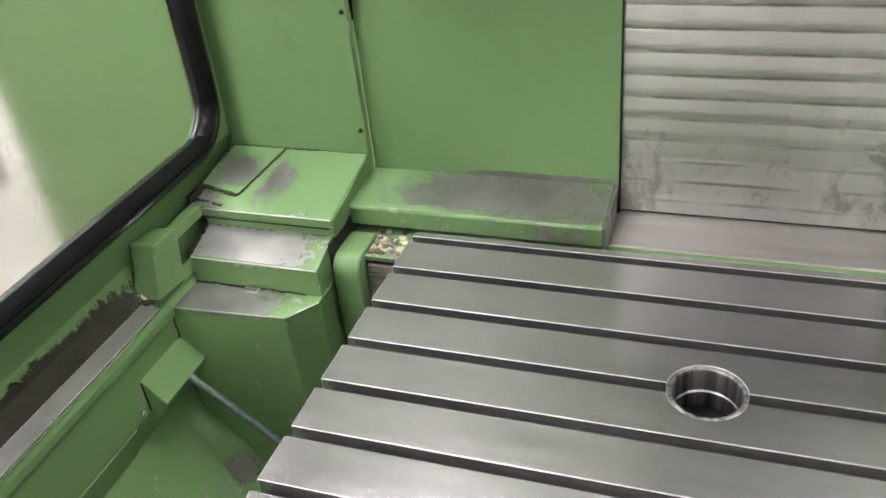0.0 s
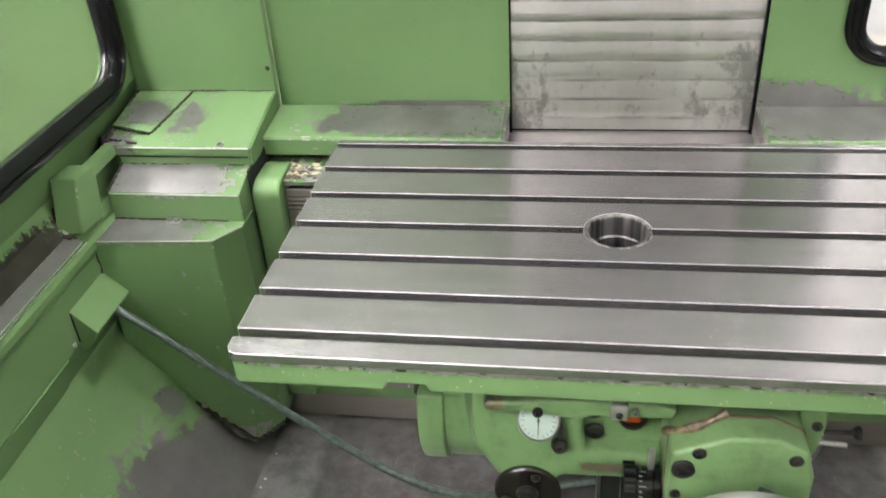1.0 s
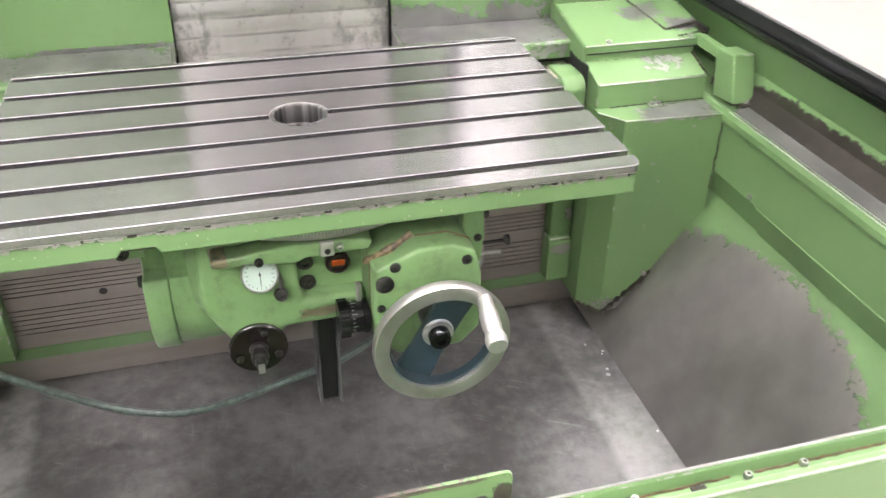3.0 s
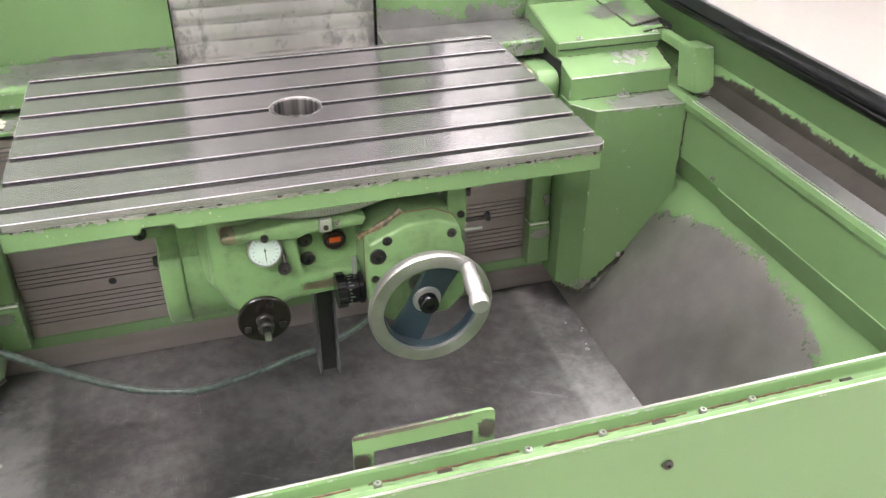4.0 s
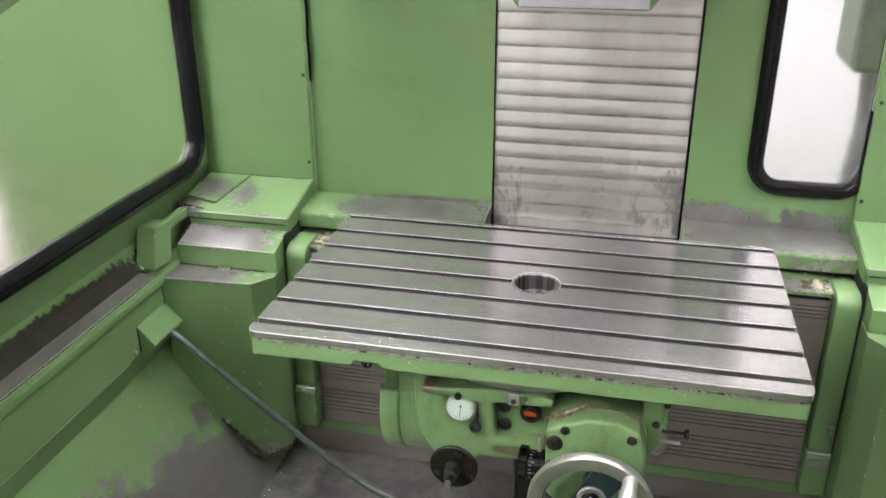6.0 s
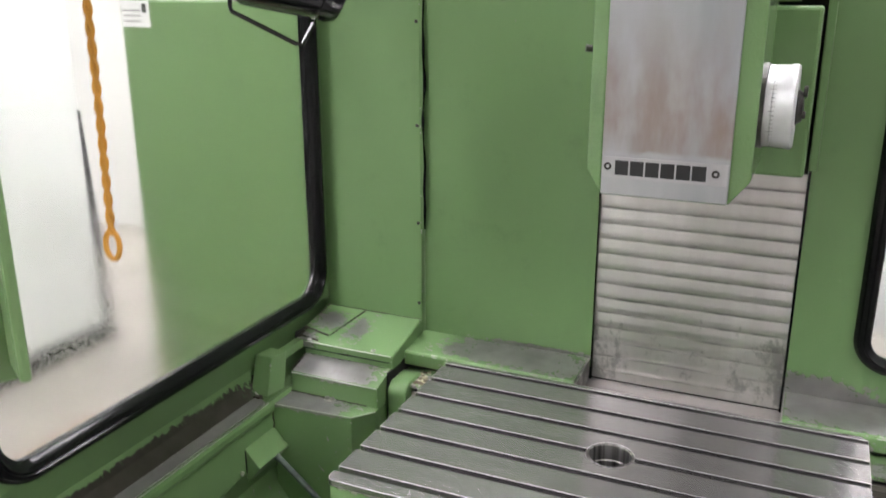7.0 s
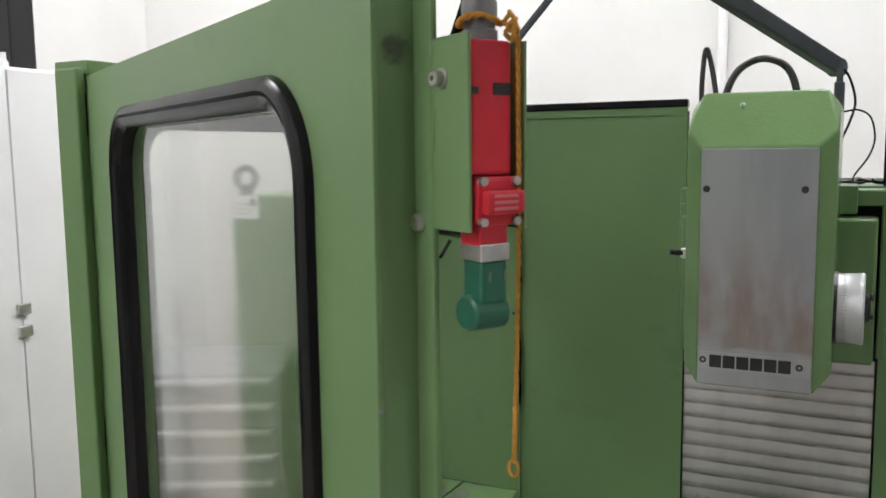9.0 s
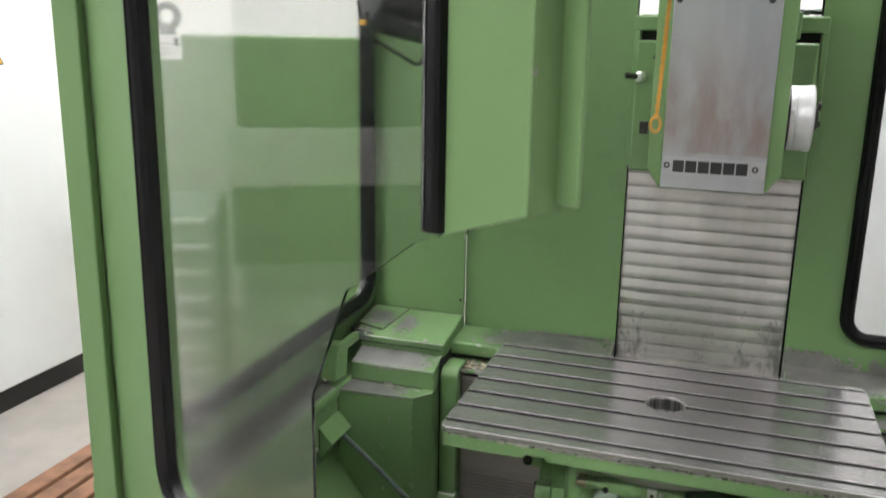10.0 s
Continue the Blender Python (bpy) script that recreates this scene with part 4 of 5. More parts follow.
part("pocket_back", box(-0.050, 0.060, 0.082, 0.12, 0.70, 0.829, 0.004), green_cast, saddle)
flank = bmesh.new()
for p in ((-0.158, 0.056, 0.826), (-0.158, 0.056, 0.716), (-0.132, 0.057, 0.668), (-0.116, 0.057, 0.644), (-0.186, 0.118, 0.826), (-0.184, 0.116, 0.700), (-0.166, 0.150, 0.632), (-0.130, 0.165, 0.606), (-0.10, 0.16, 0.82), (-0.10, 0.15, 0.64)):
    flank.verts.new(p)
bmesh.ops.convex_hull(flank, input=flank.verts[:])
bev(flank, 0.006, 2, None, 20)
part("flank", flank, green_cast, saddle, smooth=True)
brow = [(-0.142, 0.812), (-0.146, 0.806), (-0.143, 0.799), (-0.128, 0.797), (-0.100, 0.800), (-0.086, 0.797), (-0.040, 0.792), (-0.028, 0.798), (0.055, 0.800), (0.060, 0.812), (0.045, 0.818), (0.0, 0.8215), (-0.050, 0.819), (-0.092, 0.815), (-0.110, 0.812)]
part("brow", prism(brow, "y", 0.022, 0.10, 0.004, 3), green_cast, saddle, smooth=True)
part("index_plate", box(-0.009, 0.009, 0.0150, 0.022, 0.801, 0.822, 0.002), light_alloy, saddle, "bright index plate")
screw(saddle, (0.0, 0.0165, 0.809), (0, -1, 0), 0.004, 0.004, black_oxide)
screw(saddle, (0.0165, 0.022, 0.811), (0, -1, 0), 0.0045, 0.006)
for p, r in (((-0.022, 0.081, 0.722), 0.0115), ((-0.024, 0.081, 0.755), 0.0115)):
    screw(saddle, p, (0, -1, 0), r, 0.006, black_oxide, "plug")
sg = part("sight_glass", lathe([(0, 0), (0.017, 0), (0.017, 0.008), (0.0145, 0.011), (0.012, 0.010), (0.011, 0.007), (0, 0.007)], (0.020, 0.078, 0.752), (0, -1, 0), 28), oily_brown, saddle, "oil sight glass with amber window", True)
part("amber_bar", box(0.011, 0.029, 0.0685, 0.0715, 0.7485, 0.757, 0.001), amber, sg)
# dial gauge
dial = part("dial_gauge", lathe([(0, 0), (0.0225, 0), (0.0245, 0.002), (0.0245, 0.012), (0.0225, 0.014), (0.0215, 0.0125), (0, 0.0125)], (-0.086, 0.050, 0.766), (0, -0.90, 0.44), 36), light_alloy, saddle, "bright round dial gauge", True)
mdg = frame_to((-0.086, 0.050, 0.766), (0, -0.90, 0.44))
part("face", join(None, lathe([(0, 0), (0.0212, 0), (0.0212, 0.0006), (0, 0.0006)], (0, 0, 0.0126), (0, 0, 1), 32), mdg), white_dial, dial)
dm = bmesh.new()
for k in range(20):
    q = 2 * math.pi * k / 20
    r0 = 0.0165 if k % 5 else 0.0145
    v = [dm.verts.new((r * math.cos(q + a), r * math.sin(q + a), 0.0136)) for r, a in ((r0, -0.02), (0.0195, -0.016), (0.0195, 0.016), (r0, 0.02))]
    dm.faces.new(v)
dm = box(-0.0005, 0.0005, -0.015, 0.004, 0.0136, 0.0140, bm=dm)
dm = lathe([(0, 0.0134), (0.0018, 0.0134), (0.0018, 0.0142), (0, 0.0142)], (0, 0, 0), (0, 0, 1), 10, bm=dm)
dm.transform(mdg)
part("dial_marks", dm, ink, dial)
part("stem", cyl((-0.086, 0.040, 0.790), (-0.086, 0.040, 0.806), 0.005, 12), black_oxide, dial)
screw(dial, (-0.086, 0.022, 0.803), (0, -1, 0), 0.006, 0.006, black_oxide, "stem_nut")
part("clamp_arm", tube([(-0.064, 0.046, 0.770), (-0.060, 0.042, 0.756), (-0.062, 0.036, 0.742)], 0.003, 8), black_oxide, saddle)
screw(saddle, (-0.062, 0.040, 0.737), (0, -1, 0.3), 0.0095, 0.010, black_oxide, "clamp_knob")
# drive flange with square shaft
fl = part("drive_flange", lathe([(0, 0), (0.0385, 0), (0.040, 0.002), (0.040, 0.006), (0.038, 0.008), (0, 0.008)], (-0.099, 0.052, 0.647), (0, -1, 0), 40), plain("blackened_flange", (0.012, 0.009, 0.008), 0.22, 0.1), saddle, "blackened round drive flange", True)
part("shaft", lathe([(0, 0), (0.013, 0), (0.013, 0.008), (0.010, 0.010), (0.010, 0.016), (0.012, 0.018), (0.012, 0.026), (0.008, 0.028), (0.0075, 0.040), (0, 0.040)], (-0.099, 0.046, 0.647), (0, -1, 0), 20), black_oxide, fl, "stepped dark shaft", True)
part("shaft_square", box(-0.1035, -0.0945, -0.004, 0.012, 0.6425, 0.6515, 0.0012), screw_steel, fl, "square shaft end")
for q in (70, 205, 335):
    screw(fl, (-0.099 + 0.029 * math.cos(radians(q)), 0.044, 0.647 + 0.029 * math.sin(radians(q))), (0, -1, 0), 0.0055, 0.004, black_oxide)
# gearbox block with handwheel
gb = [(0.054, 0.785), (0.112, 0.811), (0.158, 0.811), (0.189, 0.796), (0.199, 0.760), (0.199, 0.672), (0.172, 0.645), (0.085, 0.645), (0.054, 0.672)]
box_ = part("gearbox", prism(gb, "y", -0.012, 0.13, 0.005, 3), green_cast, saddle, smooth=True)
part("gasket_line", prism([(x * 1.0 + (0.127 - x) * -0.012, z + (z - 0.72) * 0.015) for x, z in gb], "y", 0.020, 0.0225), copper_brown, box_)
part("sealant", tube(smooth_path([(0.050, 0.030, 0.776), (0.062, 0.018, 0.790), (0.085, 0.015, 0.803), (0.110, 0.02, 0.817)], 5), 0.0050, 8, ripple=lambda i: 1 + 0.22 * math.sin(i * 0.9)), sealant_beige, box_, "brown hardened sealant")
for x, z, r in ((0.081, 0.789, 0.0075), (0.177, 0.786, 0.0075), (0.0665, 0.7655, 0.0125), (0.0615, 0.727, 0.006)):
    screw(box_, (x, -0.012, z), (0, -1, 0), r, 0.0025 if r < 0.01 else 0.005, black_oxide)
part("side_lever", prism([(0.190, 0.828), (0.219, 0.828), (0.222, 0.780), (0.218, 0.738), (0.205, 0.718), (0.190, 0.716)], "y", 0.05, 0.085, 0.003, 2), green_cast, saddle)
screw(saddle, (0.211, 0.05, 0.777), (0, -1, 0), 0.006, 0.004, black_oxide)
screw(saddle, (0.219, 0.066, 0.806), (1, -0.3, 0), 0.008, 0.012, black_oxide, "bolt")
part("locking_pin", tube([(0.216, 0.06, 0.759), (0.256, 0.06, 0.759)], 0.0028, 8), black_oxide, saddle)
part("pin_knob", lathe([(0, 0), (0.004, 0), (0.008, 0.004), (0.008, 0.008), (0, 0.008)], (0.253, 0.06, 0.759), (1, 0, 0), 14), black_oxide, saddle)
sd = part("side_dial", lathe([(0, 0), (0.023, 0), (0.023, 0.010), (0.020, 0.011), (0.019, 0.008), (0, 0.008)], (0.212, 0.075, 0.733), (0.75, -0.6, 0.2), 28), light_alloy, saddle, "small bright dial on the side", True)
part("pointer_stub", cyl((0.222, 0.064, 0.739), (0.250, 0.058, 0.742), 0.0033, 10), light_alloy, sd)
# small index post over the knob
part("index_post", box(0.0375, 0.0445, 0.034, 0.044, 0.705, 0.737, 0.0015), light_alloy, saddle, "small pale index post")
# knurled black adjusting knob
kn = part("adjusting_knob", lathe([(0, 0), (0.020, 0), (0.020, 0.026), (0, 0.026)], (0.026, 0.030, 0.688), (1, 0, 0), 28), black_paint, saddle, "glossy black knurled adjusting knob", True)
prof = []
for k in range(44):
    q = 2 * math.pi * k / 44
    rr = 0.0275 if (k // 2) % 2 else 0.0255
    prof.append((0.030 + rr * math.cos(q), 0.688 + rr * math.sin(q)))
part("barrel", lathe([(0, 0), (0.0225, 0), (0.0225, 0.018), (0.0245, 0.019), (0.0245, 0.026), (0, 0.026)], (0.0245, 0.030, 0.688), (1, 0, 0), 36), black_paint, kn, smooth=True)
km = bmesh.new()
for k in range(24):
    q = 2 * math.pi * k / 24
    n_, t_ = Vector((0, math.cos(q), math.sin(q))), Vector((0, -math.sin(q), math.cos(q)))
    c_ = Vector((0.027, 0.030, 0.688)) + n_ * 0.0227
    km.faces.new([km.verts.new(c_ + t_ * a * 0.0004 + Vector((b * (0.004 if k % 3 else 0.008), 0, 0))) for a, b in ((-1, 0), (1, 0), (1, 1), (-1, 1))])
part("graduation", km, white_dial, kn, "pale graduation marks")
part("knurled_rim", prism(prof, "x", 0.010, 0.024, 0.0008, 1), black_paint, kn)
# handwheel
WX, WY, WZ = 0.127, -0.072, 0.7075
wheel = part("handwheel", lathe([(0.0885, -0.007), (0.0905, -0.001), (0.0903, 0.0075), (0.0888, 0.0108), (0.0725, 0.0118), (0.0702, 0.0105), (0.0695, 0.006), (0.0695, -0.006), (0.072, -0.010), (0.083, -0.011)], (WX, WY, WZ), (0, -1, 0), 64, closed=True), turned_steel, saddle, "bright turned steel handwheel rim", True)
q = radians(62)
du, dv = Vector((math.cos(q), 0, math.sin(q))), Vector((-math.sin(q), 0, math.cos(q)))
spoke = bmesh.new()
cen = Vector((WX, 0, WZ))
outline = [(-0.070, -0.026), (-0.030, -0.022), (0.030, -0.022), (0.070, -0.026), (0.070, 0.026), (0.030, 0.022), (-0.030, 0.022), (-0.070, 0.026)]
lo = [spoke.verts.new(cen + du * a + dv * b + Vector((0, WY + 0.027, 0))) for a, b in outline]
hi = [spoke.verts.new(cen + du * a + dv * b + Vector((0, WY + 0.018, 0))) for a, b in outline]
spoke.faces.new(lo)
spoke.faces.new(hi[::-1])
for i in range(8):
    spoke.faces.new((lo[i], hi[i], hi[(i + 1) % 8], lo[(i + 1) % 8]))
part("inner_rim", lathe([(0.0692, 0.0055), (0.0692, -0.009), (0.0660, -0.009), (0.0672, 0.004)], (WX, WY, WZ), (0, -1, 0), 56, closed=True), blue_grey, wheel, "dark painted inner rim", True)
part("spoke", spoke, blue_grey, wheel, "blue-grey painted spoke")
part("hub", lathe([(0, 0), (0.021, 0), (0.021, 0.006), (0.0195, 0.008), (0, 0.008)], (WX, WY + 0.022, WZ), (0, -1, 0), 28), light_alloy, wheel, smooth=True)
part("hub_nut", lathe([(0, 0), (0.0145, 0), (0.0145, 0.012), (0.013, 0.015), (0.006, 0.016), (0.005, 0.012), (0, 0.012)], (WX, WY + 0.014, WZ), (0, -1, -0.1), 18), black_paint, wheel, smooth=True)
part("axle", cyl((WX, WY + 0.031, WZ), (WX, -0.01, WZ), 0.016, 20), black_oxide, wheel)
hb = Vector((WX + 0.052, WY - 0.006, WZ + 0.062))
ht = Vector((0.172, -0.158, 0.757))
part("grip", lathe([(0, 0), (0.0095, 0), (0.0105, 0.004), (0.0105, 0.026), (0.0122, 0.028), (0.0122, 0.050), (0.0112, 0.053), (0.0112, 0.064), (0.0130, 0.066), (0.0135, 0.070), (0.0130, 0.079), (0.0118, 0.082), (0, 0.0825)], hb, ht - hb, 24), light_alloy, wheel, "pale alloy crank grip", True)
leg = part("leg_channel", box(-0.008, 0.018, 0.14, 0.165, 0.446, 0.690, 0.002), channel_grey, saddle, "dark steel channel hanging below")
for x in (-0.0125, 0.0185):
    part("channel_edge", box(x, x + 0.004, 0.128, 0.165, 0.444, 0.690, 0.001), channel_edge, leg)

# hose from the wall bracket
hc = thing("hose_bracket", "green folded sheet-metal cable bracket on the side wall", "bracket", (-0.84, 0.4, 0.57))
part("cover", prism([(-0.8535, 0.656), (-0.815, 0.613), (-0.846, 0.573), (-0.8535, 0.573)], "y", 0.343, 0.466, 0.0012, 1, 1), [green, green_edge], hc)
# Shadow line behind the bracket, built as a black strip
part("back_gap_shade", prism([(-0.8536, 0.652), (-0.8505, 0.652), (-0.8505, 0.595), (-0.8536, 0.595)], "y", 0.3415, 0.462), shade_fill, hc, "black strip for the shade behind the bracket")
hose = thing("coolant_hose", "grey-green braided hose sagging across the chip tray", "hose", (-0.4, 0.25, 0.42))
hpts = smooth_path([(-0.838, 0.425, 0.596), (-0.815, 0.414, 0.605), (-0.74, 0.412, 0.548), (-0.645, 0.412, 0.468), (-0.555, 0.416, 0.390), (-0.455, 0.402, 0.329), (-0.35, 0.376, 0.288), (-0.25, 0.350, 0.280), (-0.16, 0.358, 0.280), (-0.05, 0.385, 0.283), (0.07, 0.41, 0.298), (0.16, 0.425, 0.350), (0.20, 0.43, 0.44), (0.21, 0.43, 0.505)], 12)
part("sleeve", tube(hpts, 0.0070, 10, ripple=lambda i: 1 + 0.05 * (i % 2)), hose_grey, hose, smooth=True)
part("collar", tube(hpts[58:61], 0.0086, 10), hose_grey, hose)
part("ferrule", tube(hpts[6:14], 0.0085, 12), hose_grey, hose)

# ---- milling head ----
head = thing("milling_head", "green milling head cover with a brushed steel front plate", "milling head", (0.05, 0.4, 1.35))


def head_cover():
    """A chamfered hood: faceted front corners, sloping top front."""
    g = bmesh.new()
    x0, x1, xa, xb = -0.0505, 0.1475, -0.079, 0.177
    yf, yc, yb, yt = 0.277, 0.2978, 0.50, 0.345
    zb, zc, zs, zt = 1.345, 1.380, 1.784, 1.884
    v = {k: g.verts.new(p) for k, p in dict(
        fbl=(x0, yf, zb), fbr=(x1, yf, zb), ftl=(x0, yf, zs), ftr=(x1, yf, zs),
        cbl=(xa, yc, zc), cbr=(xb, yc, zc), ctl=(xa, yc, zs + 0.030), ctr=(xb, yc, zs + 0.030),
        tl=(xa + 0.022, yt, zt), tr=(xb - 0.022, yt, zt), btl=(xa + 0.022, yb, zt), btr=(xb - 0.022, yb, zt),
        sl=(xa, yt + 0.004, zt - 0.030), sr=(xb, yt + 0.004, zt - 0.030),
        bsl=(xa, yb, zt - 0.035), bsr=(xb, yb, zt - 0.035), bbl=(xa, yb, zc), bbr=(xb, yb, zc),
        bfl=(x0, yb, zb), bfr=(x1, yb, zb)).items()}
    for names in ("fbl fbr ftr ftl", "ftl ftr ctr tr tl ctl", "fbl ftl ctl cbl", "fbr cbr ctr ftr", "ctl tl sl", "ctr sr tr", "tl tr btr btl",
                  "sl tl btl bsl", "sr bsr btr tr", "ctl sl bsl bbl cbl", "ctr cbr bbr bsr sr", "cbl bbl bfl fbl", "cbr fbr bfr bbr", "fbl bfl bfr fbr",
                  "bbl bsl btl btr bsr bbr bfr bfl"):
        g.faces.new([v[k] for k in names.split()])
    bmesh.ops.recalc_face_normals(g, faces=g.faces[:])
    bev(g, 0.004, 3, None, 12)
    return g


green_head = paint("green_wrinkle_enamel", rough=0.15, grain=0.0032, pore=150.0)
part("cover", head_cover(), green_head, head)


def nameplate_material():
    n = Nodes("brushed_front_plate")
    streak = n.noise(6, 3, 0.5, (3, 1, 0.5))
    fine = n.noise(70, 3, 0.6, (12, 1, 0.4))
    sep = n.t.nodes.new("ShaderNodeSeparateXYZ")
    n.link(n.place(), sep.inputs[0])
    # Warm reflection on the lower plate, painted in as a brown tint
    warm_reflection = n.math("MULTIPLY", n.ramp(sep.outputs[2], 1.70, 1.47, 0.0, 1.0), n.ramp(n.noise(7, 4, 0.55, (2.2, 1, 0.8)), 0.30, 0.70))
    warm_reflection = n.math("MULTIPLY", warm_reflection, n.ramp(n.math("ADD", sep.outputs[2], n.math("MULTIPLY", n.noise(20, 4), 0.03)), 1.428, 1.438))
    col = n.mix(n.ramp(streak, 0.3, 0.7), (0.40, 0.412, 0.445), (0.48, 0.488, 0.515))
    n.set(Base_Color=n.mix(n.math("MULTIPLY", warm_reflection, 0.75), col, (0.27, 0.185, 0.14)), Metallic=0.9, Roughness=n.blend(fine, 0.30, 0.36))
    n.bump(fine, 0.08, 0.00005)
    return n.mat


fp = part("front_plate", box(-0.0485, 0.1475, 0.2715, 0.2766, 1.348, 1.781, 0.0012), nameplate_material(), head, "brushed steel front plate with warm reflections painted brown")
part("name_strip", box(-0.0465, 0.1455, 0.2700, 0.2714, 1.376, 1.4095, 0.0004, 1), brushed, fp, "steel name strip with dark block marks")
for k in range(6):
    xk = -0.0265 + 0.0238 * k
    part("block_mark", box(xk, xk + 0.0212, 0.2694, 0.26995, 1.3810, 1.4045, 0.0003, 1), ink, fp)
for x, z in ((-0.038, 1.709), (0.127, 1.709), (-0.038, 1.394), (0.1275, 1.394)):
    screw(fp, (x, 0.2715, z), (0, -1, 0), 0.0062, 0.003, black_oxide)
part("oil_nipple", lathe([(0, 0), (0.004, 0), (0.005, 0.003), (0, 0.006)], (0.014, 0.3225, 1.858), (0, -0.8, 0.6), 12), white_dial, head)
# wide body behind the hood
part("body", box(-0.150, 0.246, 0.63, 0.775, 1.325, 1.632, 0.006, 2), green, head)
part("body_neck", box(-0.070, 0.140, 0.498, 0.78, 1.36, 1.86, 0.004), green, head)
part("body_rim", box(-0.168, 0.268, 0.70, 0.783, 1.655, 1.690, 0.004), green, head)
part("body_side", box(0.252, 0.268, 0.70, 0.783, 1.325, 1.656, 0.003), green, head)
part("body_side", box(-0.168, -0.152, 0.70, 0.783, 1.325, 1.656, 0.003), green, head)
# Black block instead of real shade between body and rim
part("body_gap_shade", box(-0.152, 0.252, 0.735, 0.783, 1.312, 1.656), shade_fill, head)
part("upper_block", box(0.165, 0.205, 0.66, 0.78, 1.640, 1.70, 0.003), green, head)
part("tie_plate", box(0.222, 0.252, 0.778, 0.786, 1.300, 1.322, 0.001), bright_edge, head)
# graduated collar at the side
col = part("collar", lathe([(0.058, 0), (0.062, 0.001), (0.064, 0.003), (0.064, 0.012), (0.0625, 0.0125), (0.0625, 0.0135), (0.064, 0.014), (0.0645, 0.034), (0.066, 0.036), (0.066, 0.044), (0.063, 0.047), (0.030, 0.047), (0.030, 0.040), (0, 0.040)], (0.180, 0.385, 1.487), (1, 0, 0), 56), satin_alloy, head, "bright graduated alloy collar", True)
part("seat", cyl((0.172, 0.385, 1.487), (0.182, 0.385, 1.487), 0.067, 48), black_oxide, col)
part("hub_cap", lathe([(0, 0), (0.026, 0), (0.028, 0.004), (0.022, 0.012), (0, 0.014)], (0.224, 0.385, 1.487), (1, 0, 0), 28), black_oxide, col, smooth=True)
screw(col, (0.235, 0.380, 1.512), (1, 0, 0), 0.009, 0.006, black_oxide)
screw(col, (0.235, 0.372, 1.477), (1, 0, 0), 0.006, 0.006, black_oxide)
cmk = bmesh.new()
for k in range(60):
    q = 2 * math.pi * k / 60
    n_ = Vector((0, math.cos(q), math.sin(q)))
    t_ = Vector((0, -math.sin(q), math.cos(q)))
    c_ = Vector((0.198, 0.385, 1.487)) + n_ * 0.0642
    L_ = 0.006 if k % 5 else 0.010
    cmk.faces.new([cmk.verts.new(c_ + t_ * a * 0.0003 + Vector((-b * L_, 0, 0))) for a, b in ((-1, 0), (1, 0), (1, 1), (-1, 1))])
part("scale_marks", cmk, ink, col)
part("clamp_nut", lathe([(0, 0), (0.013, 0), (0.013, 0.016), (0.011, 0.018), (0, 0.018)], (-0.135, 0.628, 1.548), (-0.4, -1, 0), 6), polished, head)
part("clamp_bar", tube([(-0.140, 0.62, 1.548), (-0.170, 0.606, 1.552)], 0.007, 10), black_oxide, head)
part("side_catch", box(-0.132, -0.112, 0.622, 0.631, 1.415, 1.445, 0.002), black_oxide, head)
screw(head, (-0.0785, 0.335, 1.600), (-1, 0, 0), 0.004, 0.006, black_oxide)
# hoses at the back of the head
part("cable_loop", tube(smooth_path([(-0.140, 0.80, 1.84), (-0.142, 0.80, 1.93), (-0.136, 0.80, 2.005), (-0.128, 0.80, 2.005), (-0.112, 0.80, 1.93), (-0.100, 0.80, 1.84)], 8), 0.0062, 8), cable_grey, head, "thin dark cable loop", True)
part("cable_loop", tube(smooth_path([(-0.092, 0.80, 1.83), (-0.088, 0.80, 1.90), (-0.060, 0.80, 1.960), (-0.008, 0.80, 1.985), (0.044, 0.80, 1.965), (0.068, 0.80, 1.91), (0.072, 0.80, 1.83)], 8), 0.0085, 10), cable_grey, head, "dark cable loop", True)
part("column_top", box(-0.165, 0.262, 0.815, 1.20, 0.9, 1.655, 0.004), green, head)
part("deck", box(-0.16, 0.27, 0.786, 1.20, 1.682, 1.694, 0.002), green, head)
part("deck_riser", box(-0.15, 0.26, 0.80, 1.19, 1.655, 1.682), green, head)

cables = thing("loose_cables", "loose black cables lying on the column top", "cables", (0.22, 0.85, 1.69))
rng = random.Random(3)
for k in range(5):
    yy = 0.80 + 0.018 * k
    pts = [(0.165 + 0.02 * i, yy + rng.uniform(-0.012, 0.012), 1.699 + rng.uniform(0, 0.008)) for i in range(6)]
    part("cable", tube(smooth_path(pts, 5), 0.0035, 6), black_rubber, cables)
part("thin_cable", tube(smooth_path([(0.19, 0.80, 1.70), (0.196, 0.80, 1.72), (0.222, 0.80, 1.76), (0.232, 0.80, 1.80), (0.222, 0.80, 1.845), (0.196, 0.80, 1.862), (0.166, 0.80, 1.858)], 8), 0.0022, 6), black_rubber, cables)
part("tie", box(0.235, 0.262, 0.81, 0.835, 1.700, 1.712, 0.004), white_dial, cables)

# ---- work lamp ----
lamp = thing("work_lamp", "glossy black machine work lamp on a jointed grey arm", "work lamp", (0.156, 0.80, 1.70))
LA, LB = Vector((-0.590, 0.0925, 1.728)), Vector((-0.4705, 0.2125, 1.693))
ax = (LB - LA).normalized()
sh = part("shade", lathe([(0, 0.004), (0.069, 0.004), (0.076, 0.0), (0.083, 0.004), (0.0845, 0.012), (0.0845, 0.128), (0.0868, 0.130), (0.0874, 0.150), (0.0845, 0.161), (0.072, 0.167), (0.034, 0.169), (0, 0.169)], LA, ax, 48), black_paint, lamp, "glossy black cylindrical shade", True)
